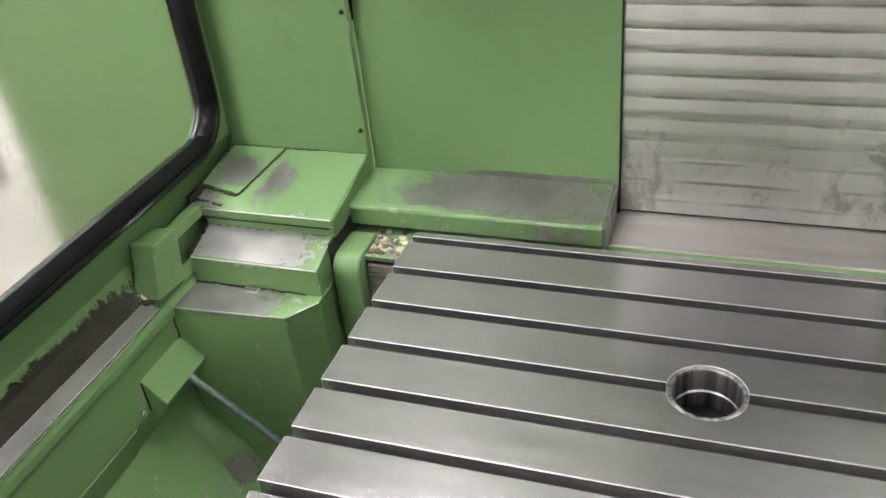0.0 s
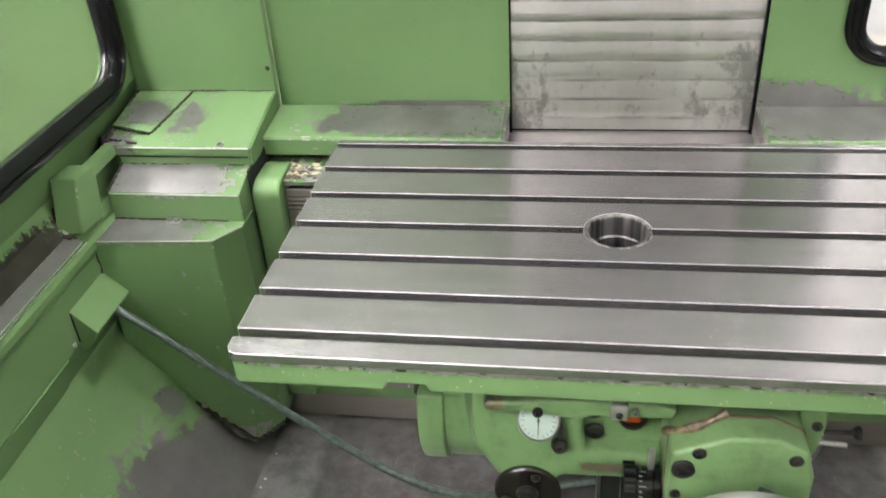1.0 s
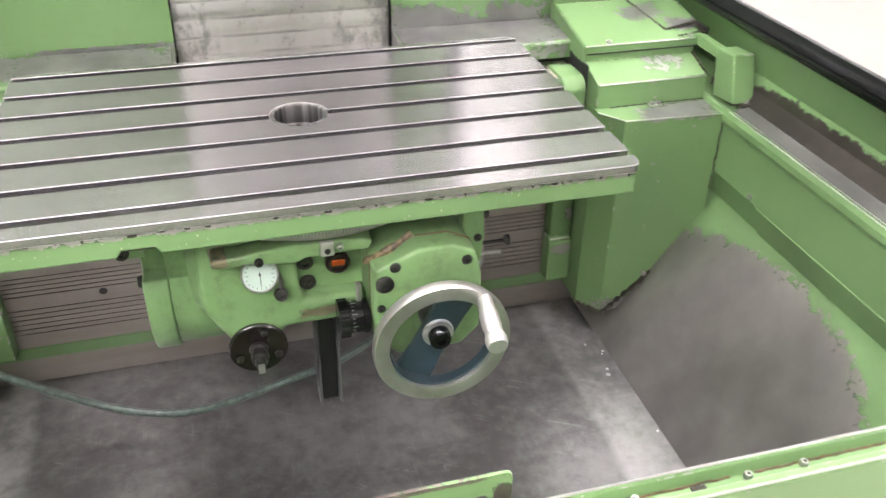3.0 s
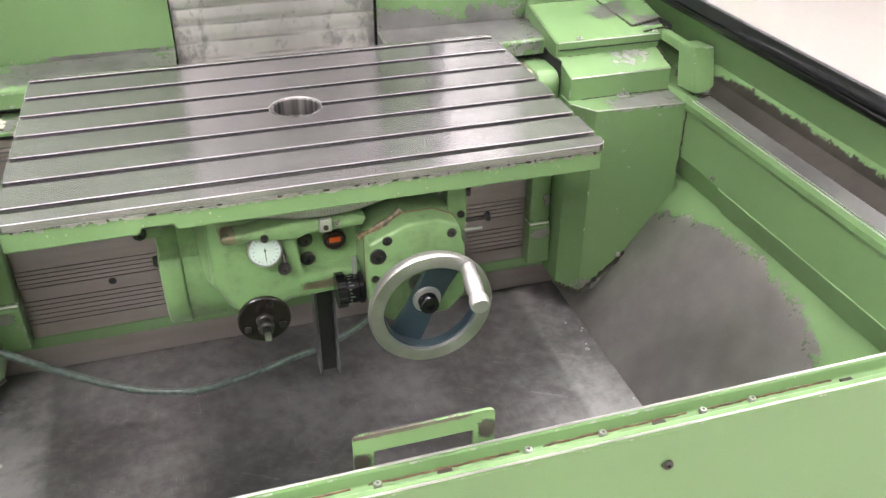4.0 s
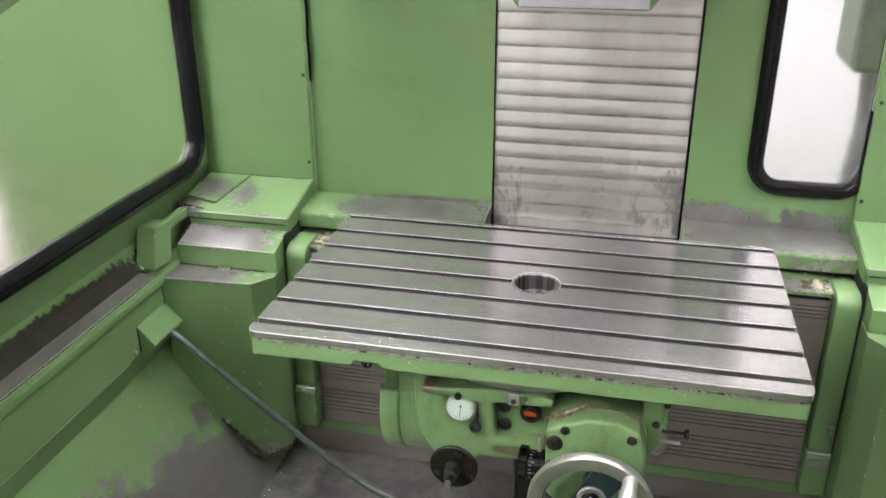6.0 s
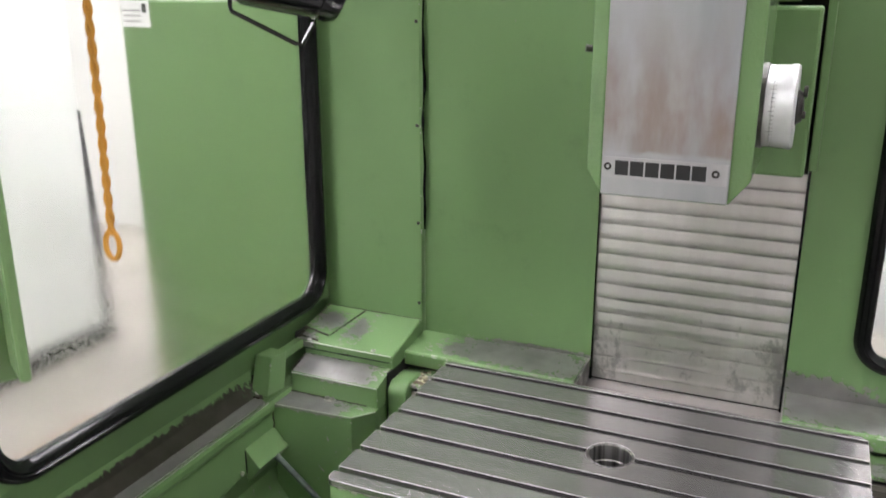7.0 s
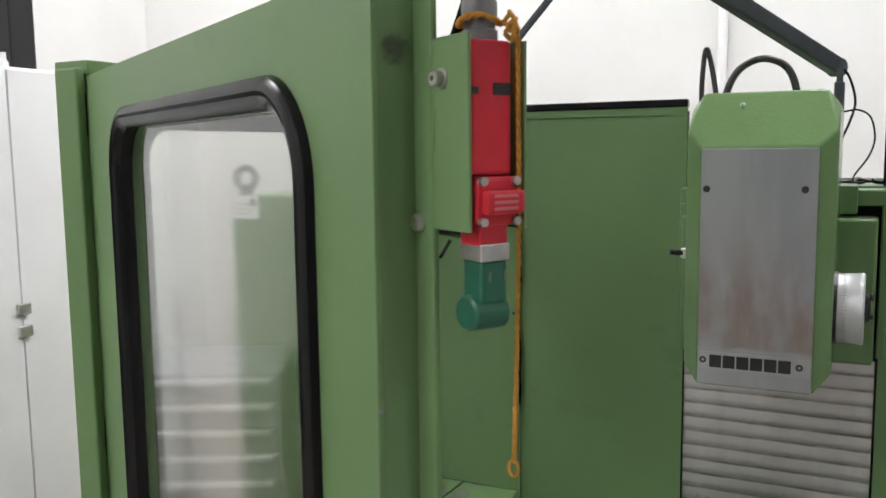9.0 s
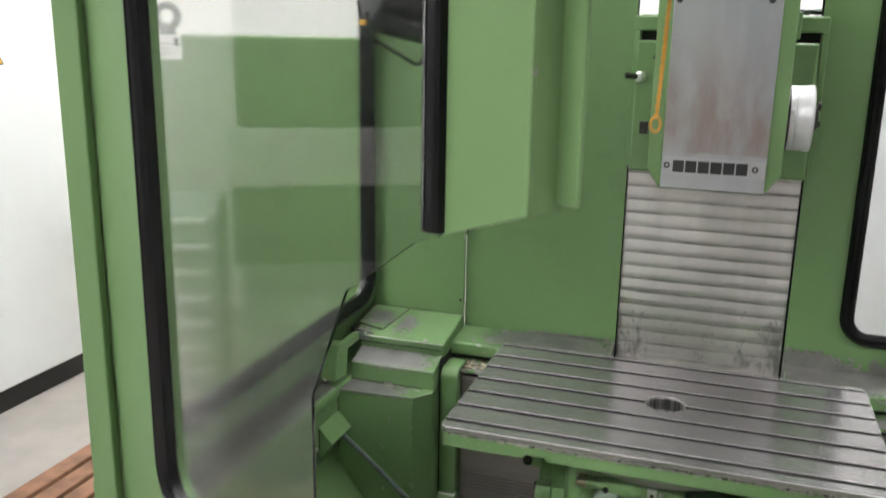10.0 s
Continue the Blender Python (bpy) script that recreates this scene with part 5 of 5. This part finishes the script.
mm = frame_to(LA, ax)
for k in range(12):
    q = 2 * math.pi * k / 12
    part("shade_rib", join(None, box(-0.0022, 0.0022, -0.0015, 0.0015, 0.012, 0.126), mm @ Matrix.Rotation(q, 4, "Z") @ Matrix.Translation((0, 0.0850, 0))), black_paint, sh)
part("lens", lathe([(0, 0), (0.067, 0), (0.067, 0.002), (0, 0.002)], LA + ax * 0.001, ax, 32), plain("dark_lamp_glass", (0.012, 0.012, 0.013), 0.3, gloss=0.25), sh)
part("wire_handle", tube([(-0.588, 0.059, 1.676), (-0.587, 0.055, 1.640), (-0.583, 0.052, 1.632), (-0.517, 0.126, 1.580), (-0.509, 0.131, 1.580), (-0.494, 0.144, 1.612)], 0.0036, 8), black_paint, sh, "bent wire handle")
part("switch", box(-0.601, -0.590, 0.050, 0.062, 1.652, 1.662, 0.002), sign_yellow, sh)
J1 = Vector((-0.485, 0.139, 1.837))
EL = Vector((-0.254, 0.386, 2.226))
J2 = Vector((0.15, 0.82, 1.958))
part("yoke", tube([(-0.520, 0.150, 1.785), (-0.505, 0.146, 1.815), J1], 0.011, 10), dark_grey, lamp)
part("joint", lathe([(0, -0.016), (0.020, -0.016), (0.024, -0.012), (0.024, 0.012), (0.020, 0.016), (0.010, 0.017), (0.009, 0.012), (0, 0.012)], J1, (0.45, -0.89, 0), 24), dark_grey, lamp, smooth=True)
part("joint_cap", lathe([(0, 0), (0.014, 0), (0.015, 0.010), (0, 0.012)], J1 + Vector((-0.024, -0.004, 0.008)), (-1, 0, 0.3), 16), grey_plastic, lamp, smooth=True)
d1 = (EL - J1).normalized()
part("arm_socket", tube([J1 + d1 * 0.015, J1 + d1 * 0.055], 0.0105, 12), dark_grey, lamp)
part("arm", tube([J1 + d1 * 0.04, EL], 0.0072, 12), dark_grey, lamp)
part("elbow", lathe([(0, -0.018), (0.022, -0.018), (0.022, 0.018), (0, 0.018)], EL, (0.7, -0.7, 0), 20), dark_grey, lamp)
d2 = (J2 - EL).normalized()
n2 = d2.cross(Vector((0, 0, 1))).normalized()
u2 = n2.cross(d2)
ma = Matrix((n2, u2, d2)).transposed().to_4x4()
ma.translation = EL
part("arm_channel", join(None, box(-0.016, 0.016, -0.019, 0.019, 0.02, (J2 - EL).length - 0.005, 0.005), ma), dark_grey, lamp)
part("knuckle", lathe([(0, -0.016), (0.018, -0.016), (0.020, -0.012), (0.020, 0.012), (0, 0.016)], J2, (0.8, -0.6, 0), 20), dark_grey, lamp)
part("post", box(0.146, 0.168, 0.79, 0.812, 1.690, 1.925, 0.003), dark_grey, lamp)
part("post_neck", box(0.150, 0.164, 0.794, 0.808, 1.92, 1.955, 0.002), dark_grey, lamp)
part("lamp_cable", tube(smooth_path([J2 + Vector((0.012, 0, 0)), (0.178, 0.81, 1.93), (0.190, 0.80, 1.88), (0.180, 0.80, 1.835), (0.166, 0.80, 1.80)], 8), 0.0028, 8), black_rubber, lamp)

# ---- work door ----
HX, HY = -0.872, -0.369
DU = Vector((0.809, -0.486, 0)).normalized()
md = axes((HX, HY, 0), DU, (0, 0, 1))
door = thing("door_1", "open green enclosure door with a scuffed window in black rubber gasket", "door", (HX, HY, 0.72), kind="structure")
T = 0.036
U1 = 0.944
TOP = 1.905
NOTCH = [(U1, 1.10), (0.61, 1.10), (0.61, 1.24), (0.68, 1.38), (0.79, 1.452), (U1, 1.505)]


def dbox(u0, u1, z0, z1, w0, w1, bevel=0.0, edge_mat=None, bm=None, to=None):
    b = box(u0, u1, z0, z1, w0, w1, bevel, 2, edge_mat)
    b.transform(to or md)
    return join(bm, b)


def open_strip(line, prof, to_world):
    """Like loop_profile, for a line with two ends."""
    g = bmesh.new()
    rings = []
    for i in range(len(line)):
        p = Vector(line[i])
        t = (Vector(line[min(i + 1, len(line) - 1)]) - Vector(line[max(i - 1, 0)])).normalized()
        inward = Vector((-t.y, t.x))
        rings.append([g.verts.new((p.x + inward.x * o, p.y + inward.y * o, h)) for o, h in prof])
    for a, b in zip(rings, rings[1:]):
        for k in range(len(prof)):
            q = (k + 1) % len(prof)
            g.faces.new((a[k], a[q], b[q], b[k]))
    g.faces.new(rings[0])
    g.faces.new(rings[-1][::-1])
    g.transform(to_world)
    return g


def flat(pts, w0, w1):
    """A flat outline in u, v given depth from w0 to w1."""
    g = bmesh.new()
    vs = [g.verts.new((u, v, w0)) for u, v in pts]
    for i in range(len(vs)):
        g.edges.new((vs[i], vs[(i + 1) % len(vs)]))
    bmesh.ops.triangle_fill(g, use_beauty=True, edges=g.edges[:])
    r = bmesh.ops.extrude_face_region(g, geom=g.faces[:])
    bmesh.ops.translate(g, verts=[e for e in r["geom"] if isinstance(e, bmesh.types.BMVert)], vec=(0, 0, w1 - w0))
    g.transform(md)
    bmesh.ops.recalc_face_normals(g, faces=g.faces[:])
    return g


green_door = paint("green_enamel_door", chips=0.02)
ring = round_rect(0.196, 0.831, 0.925, 1.830, 0.076)
part("leaf", flat([(0.831, 1.468)] + ring + [(0.831, 1.10), (U1, 1.10), (U1, 0.72), (0.0, 0.72), (0.0, TOP), (U1, TOP), (U1, 1.505)], 0, -T), green_door, door)
rubbed = paint("rubbed_door_edge", chips=0.12)
for z0, z1 in ((1.507, TOP), (0.72, 1.098)):
    part("edge_wear", dbox(U1 - 0.003, U1 + 0.0012, z0, z1, -0.004, 0.0012, 0.0008), rubbed, door, "rubbed grey metal edge")
    part("closing_lip", dbox(U1 - 0.004, 0.966, z0 + 0.004, z1, -0.0362, -0.031, 0.002), green_door, door)
g = bmesh.new()
rng = random.Random(11)
for i in range(22):
    q = 2 * math.pi * i / 22
    r = 0.014
    g.verts.new((U1 + 0.0016, 1.851 + 1.3 * r * math.sin(q), -0.016 + r * math.cos(q)))
g.faces.new(g.verts[:])
g.transform(md)
sm = Nodes("oily_smudge")
vd = sm.t.nodes.new("ShaderNodeVectorMath")
vd.operation = "DISTANCE"
sm.link(sm.place(), vd.inputs[0])
vd.inputs[1].default_value = md @ Vector((U1 + 0.0016, 1.851, -0.016))
sm.set(Base_Color=(0.035, 0.04, 0.03), Roughness=0.5, Alpha=sm.ramp(sm.math("ADD", vd.outputs["Value"], sm.math("MULTIPLY", sm.math("SUBTRACT", sm.noise(160, 5, 0.7), 0.5), 0.022)), 0.004, 0.013, 0.6, 0.0))
part("edge_stain", g, sm.mat, door, "dark oily mark")
gd = [(0, 0.0), (0.002, 0.007), (0.007, 0.010), (0.013, 0.011), (0.015, 0.008), (0.017, 0.010), (0.024, 0.007), (0.030, 0.0), (0.028, -0.02), (0.010, -0.02)]
part("gasket", open_strip([(0.849, 1.474)] + round_rect(0.178, 0.849, 0.907, 1.848, 0.09, 10) + [(0.849, 1.10)], gd, md), black_rubber, door, "black rubber gasket", True)
dp = part("pane", flat([(0.826, 1.465)] + round_rect(0.201, 0.826, 0.930, 1.825, 0.072) + [(0.826, 1.10)] + NOTCH[1:5], -0.012, -0.016), glass, door, "scuffed clear plastic pane")
dp.visible_shadow = False
for z0, z1 in ((1.812, 1.879), (1.294, 1.356)):
    part("hinge", dbox(-0.016, -0.002, z0, z1, -0.012, 0.006, 0.003), black_oxide, door, "black hinge")
bs = lathe([(0, 0), (0.0062, 0), (0.0062, 0.003), (0.0048, 0.005), (0.0018, 0.005), (0.0018, 0.003), (0, 0.003)], (0, 0, 0), (0, 0, 1), 16)
bs.transform(md @ Matrix.Translation((0.950, 1.737, -0.031)))
part("door_screw", bs, screw_steel, door, smooth=True)

# interlock switch on the door edge, on axes of its own
ms = md @ Matrix.Translation((0.055, 0.106, 0.013)) @ Matrix.Diagonal((1.0, 0.924, 1.0, 1.0))


def sbox(u0, u1, z0, z1, w0, w1, bevel=0.0):
    return dbox(u0, u1, z0, z1, w0, w1, bevel, to=ms)


sw = thing("interlock_switch", "red safety interlock switch with green key in a green bracket", "safety switch", (0.0, -0.84, 1.76))
part("bracket_face", sbox(0.914, 0.955, 1.762, 1.893, -0.045, -0.0425, 0.0008), green_clean, sw, "green bracket")
part("bracket_web", sbox(0.914, 0.917, 1.762, 1.893, -0.0895, -0.0455, 0.0005), green_clean, sw)
part("bracket_cheek", sbox(0.9172, 0.952, 1.762, 1.890, -0.0895, -0.087, 0.0008), green_clean, sw)
body = part("switch_body", sbox(0.920, 0.9535, 1.800, 1.889, -0.076, -0.0458, 0.002), red_enamel, sw, "red plastic switch body")
part("slot", sbox(0.953, 0.9541, 1.853, 1.861, -0.0755, -0.062), ink, body)
part("slot", sbox(0.953, 0.9541, 1.853, 1.858, -0.051, -0.0462), ink, body)
hd = part("switch_head", sbox(0.922, 0.958, 1.766, 1.799, -0.077, -0.047, 0.003), red_enamel, sw, "red plastic actuator head")
part("head_cap", sbox(0.957, 0.964, 1.774, 1.790, -0.079, -0.050, 0.002), red_enamel, hd)
for k in range(3):
    part("print_bar", sbox(0.9638, 0.9646, 1.777 + 0.0042 * k, 1.779 + 0.0042 * k, -0.073, -0.055), faded_print, hd)
for ww, zz in ((-0.050, 1.796), (-0.075, 1.796), (-0.050, 1.769), (-0.075, 1.769)):
    g = lathe([(0, 0), (0.003, 0), (0.003, 0.004), (0, 0.004)], (0, 0, 0), (1, 0, 0), 10)
    g.transform(ms @ Matrix.Translation((0.957, zz, ww)))
    part("screw", g, screw_steel, hd)
part("tongue", sbox(0.934, 0.956, 1.752, 1.767, -0.071, -0.050, 0.001), red_enamel, sw)
part("key_plate", sbox(0.932, 0.957, 1.742, 1.754, -0.072, -0.050, 0.001), screw_steel, sw, "bright steel key plate")
key = part("key_grip", sbox(0.934, 0.956, 1.712, 1.743, -0.071, -0.051, 0.003), dark_green_plastic, sw, "dark green plastic key grip")
g = cyl((0.944, 1.706, -0.074), (0.944, 1.706, -0.046), 0.0125, 24, 0.002)
g.transform(ms)
part("key_roll", g, dark_green_plastic, key, smooth=True)
for ww in (-0.057, -0.069):
    part("key_slit", sbox(0.9555, 0.9565, 1.728, 1.735, ww - 0.0007, ww + 0.0007), grey_plastic, key)
g = lathe([(0, 0), (0.0115, 0), (0.0115, 0.007), (0.0100, 0.008), (0.0100, 0.015), (0.0112, 0.016), (0.0112, 0.026), (0.0085, 0.033), (0.006, 0.038), (0, 0.038)], (0, 0, 0), (0, 0, 1), 20)
g.transform(ms @ Matrix.Translation((0.938, 1.889, -0.063)) @ Matrix.Rotation(radians(-90), 4, "X"))
part("cable_gland", g, grey_plastic, sw, "grey cable gland", True)
lead = [ms @ Vector(p) for p in ((0.938, 1.922, -0.063), (0.930, 1.932, -0.066), (0.912, 1.915, -0.070), (0.895, 1.893, -0.072))]
part("lead", tube(smooth_path(lead, 6), 0.0045, 8), black_rubber, sw, smooth=True)
bt = lathe([(0, 0), (0.0075, 0), (0.0075, 0.0008), (0.0052, 0.001), (0.0052, 0.006), (0.0045, 0.0068), (0.002, 0.0068), (0.002, 0.004), (0, 0.004)], (0, 0, 0), (0, 0, 1), 14)
bt.transform(ms @ Matrix.Translation((0.925, 1.865, -0.0425)))
part("bracket_screw", bt, screw_steel, sw, smooth=True)

cord = thing("cord", "ochre twisted cord knotted round the switch and hanging down", "cord", (0.0, -0.82, 1.6))
wrap = [ms @ Vector((0.938 + 0.0130 * math.cos(q), 1.903 + 0.002 * math.sin(2 * q), -0.063 + 0.0130 * math.sin(q))) for q in [i * 2 * math.pi / 20 for i in range(20)]]
for ph in (0, math.pi):
    strand = [p + Vector((0.0011 * math.cos(i * 1.9 + ph), 0.0011 * math.cos(i * 1.9 + ph), 0.0012 * math.sin(i * 1.9 + ph))) for i, p in enumerate(smooth_path(wrap + wrap[:1], 4))]
    part("loop", tube(strand, 0.0013, 6), rope_yellow, cord)
for k, (du_, dz_) in enumerate(((0.000, 0.002), (0.004, -0.003), (0.002, -0.008))):
    turn_ = [ms @ Vector((0.956 + du_ + 0.0040 * math.cos(q), 1.901 + dz_ + 0.0042 * math.sin(q), -0.073 + 0.0018 * math.sin(2 * q + k))) for q in [i * 2 * math.pi / 14 for i in range(14)]]
    part("knot", tube(turn_, 0.0016, 6, closed=True), rope_yellow, cord)
top_, end_ = ms @ Vector((0.960, 1.897, -0.076)), ms @ Vector((0.952, 1.596, -0.078))
for ph in (0, math.pi):
    pts = []
    for i in range(150):
        a = i / 149
        q = i * 0.85 + ph
        c_ = top_.lerp(end_, a)
        pts.append(c_ + Vector((0.0008 * math.cos(q) + 0.002 * math.sin(a * 3), 0.0008 * math.sin(q), 0)))
    part("strand", tube(pts, 0.0010, 5), rope_yellow, cord)
eye_ = [end_ + Vector((0.0035 * math.cos(q), 0, -0.004 + 0.0055 * math.sin(q))) for q in [i * 2 * math.pi / 14 for i in range(14)]]
part("end_loop", tube(eye_, 0.0011, 5, closed=True), rope_yellow, cord)

# ---- workshop round the machine ----
cab = thing("electrical_cabinet", "tall white double-door electrical cabinet on a black plinth", "cabinet", (-3.1, 1.0, 0))
part("body", box(-3.35, -2.815, 0.10, 1.81, 0.10, 2.13, 0.006), white_cabinet_paint, cab)
part("plinth", box(-3.33, -2.825, 0.12, 1.79, 0, 0.10), black_paint, cab, "black plinth")
for y0, y1 in ((0.105, 0.951), (0.957, 1.805)):
    part("door", box(-2.815, -2.797, y0, y1, 0.112, 2.118, 0.004), white_cabinet_paint, cab)
for z in (1.06, 1.15):
    part("latch", box(-2.797, -2.780, 0.925, 0.985, z, z + 0.045, 0.004), light_alloy, cab)
sgn = part("warning_sign", prism([(1.295, 1.485), (1.385, 1.485), (1.34, 1.563)], "x", -2.797, -2.7955), ink, cab, "yellow triangular warning sign")
part("sign_face", prism([(1.304, 1.490), (1.376, 1.490), (1.34, 1.553)], "x", -2.7955, -2.7945), sign_yellow, sgn)
part("sign_bolt", prism([(1.343, 1.535), (1.332, 1.515), (1.341, 1.515), (1.337, 1.495), (1.350, 1.521), (1.341, 1.521)], "x", -2.7945, -2.7935), ink, sgn)
duct = thing("cable_duct", "black vertical cable duct rising above the cabinet", "cable duct", (-3.0, 1.15, 2.13))
part("duct", box(-3.06, -2.94, 1.09, 1.21, 2.13, RZ, 0.004), black_paint, duct)
for y in (0.98, 1.02, 1.06):
    part("fitting", lathe([(0, 0), (0.02, 0), (0.02, 0.03), (0.012, 0.04), (0.012, 0.07), (0, 0.07)], (-2.95, y, 2.13), (0, 0, 1), 12), white_cabinet_paint, duct)

gc = thing("control_cabinet", "green steel control cabinet with an eye bolt and paper label", "cabinet", (-1.45, 1.6, 0))
part("body", box(-2.0, -0.97, 1.30, 1.95, 0.0, 1.62, 0.006), green_clean, gc)
lab = part("label", box(-1.992, -1.872, 1.2975, 1.2993, 1.530, 1.618), paper, gc, "white paper label")
for k in range(3):
    part("print_bar", box(-1.984, -1.91, 1.2966, 1.2973, 1.548 + 0.018 * k, 1.552 + 0.018 * k), grey_plastic, lab)
part("print_block", box(-1.902, -1.884, 1.2966, 1.2973, 1.578, 1.608), ink, lab)
eb = part("eye_bolt", lathe([(0.040 + 0.014 * math.cos(a), 0.014 * math.sin(a)) for a in [i * 2 * math.pi / 10 for i in range(10)]], (-1.953, 1.335, 1.685), (0.2, -1, 0), 28, closed=True), grey_plastic, gc, "grey lifting eye bolt", True)
part("collar", cyl((-1.953, 1.335, 1.620), (-1.953, 1.335, 1.640), 0.028, 16), grey_plastic, eb)

pipe = thing("wall_pipe", "thin white conduit running up the workshop wall", "pipe", (-0.5, RY1 - 0.03, 0))
part("conduit", cyl((-0.5, RY1 - 0.03, 0.0), (-0.5, RY1 - 0.03, RZ), 0.025, 12), white_cabinet_paint, pipe)

boards = thing("duckboard", "oiled wooden slatted duckboard on the concrete floor", "duckboard", (-1.7, 0.3, 0))
for k in range(3):
    y = -0.5 + 0.75 * k
    part("bearer", box(-2.20, -1.15, y, y + 0.05, 0.0, 0.03), wood, boards)
for k in range(11):
    x = -2.20 + 0.097 * k
    part("slat", box(x, x + 0.075, -0.65, 1.15, 0.03, 0.055, 0.004), wood, boards)

unit = thing("coolant_unit", "grey flexible duct under a dark green housing behind the machine", "coolant unit", (0.76, 1.5, 0))
part("duct", tube([(0.768 + 0.006 * math.sin(i * 0.2), 1.5, i * 0.0125) for i in range(83)], 0.036, 14, ripple=lambda i: 1 + 0.02 * (i % 2)), plain("grey_duct", (0.10, 0.105, 0.11), 0.6, spread=0.4, scale=30), unit)
part("housing", box(0.69, 0.98, 1.44, 1.70, 1.025, 1.34, 0.02), plain("olive_housing_paint", (0.06, 0.085, 0.05), 0.4), unit)

bundle = thing("cable_bundle", "dark cable bundle running down beside the white cabinet", "cable bundle", (-2.85, 1.85, 0))
part("bundle", lathe([(0, 0), (0.055, 0), (0.050, 0.12), (0.034, 0.55), (0.016, 1.0), (0.010, 1.12), (0, 1.12)], (-2.86, 1.865, 0), (0, 0, 1), 14), plain("black_cable_sheath", (0.02, 0.02, 0.022), 0.5), bundle, smooth=True)

drawers = thing("drawer_cabinet", "grey steel tool drawer cabinet with bright horizontal pulls", "drawer cabinet", (-2.5, 0.02, 0))
part("body", box(-2.74, -2.318, -0.39, 0.42, 0.0, 1.05, 0.006), plain("grey_cabinet_paint", (0.40, 0.41, 0.42), 0.45, spread=0.05, scale=3), drawers)
grey_front = plain("grey_drawer_paint", (0.52, 0.53, 0.54), 0.45, spread=0.05, scale=3)
pull_white = plain("bright_drawer_pull", (0.85, 0.85, 0.85), 0.3)
for k in range(11):
    dr = part("drawer", box(-2.318, -2.300, -0.375, 0.405, 0.075 + 0.088 * k, 0.158 + 0.088 * k, 0.003), grey_front, drawers)
    part("pull", box(-2.300, -2.280, -0.36, 0.39, 0.138 + 0.088 * k, 0.156 + 0.088 * k, 0.004), pull_white, dr, "bright full-width pull")

# Added out of view; its dark and pale bands shape the pane's reflection
mach = thing("reflected_machine", "unseen banded machine block added for the door pane's reflection", "machine", (-2.6, -1.1, 0))
part("base", box(-2.95, -2.36, -1.75, -0.46, 0.0, 0.86, 0.01), plain("pale_machine_paint", (0.30, 0.31, 0.31), 0.45), mach)
part("apron", box(-2.95, -2.33, -1.80, -0.44, 0.862, 1.13, 0.01), plain("dark_machine_paint", (0.05, 0.06, 0.055), 0.4), mach)
part("table_band", box(-2.95, -2.32, -1.82, -0.43, 1.132, 1.32, 0.01), plain("pale_table_band", (0.55, 0.55, 0.53), 0.45), mach)
part("hood", box(-2.95, -2.38, -1.75, -0.46, 1.322, 1.78, 0.02), plain("dark_hood_paint", (0.045, 0.055, 0.05), 0.35), mach)
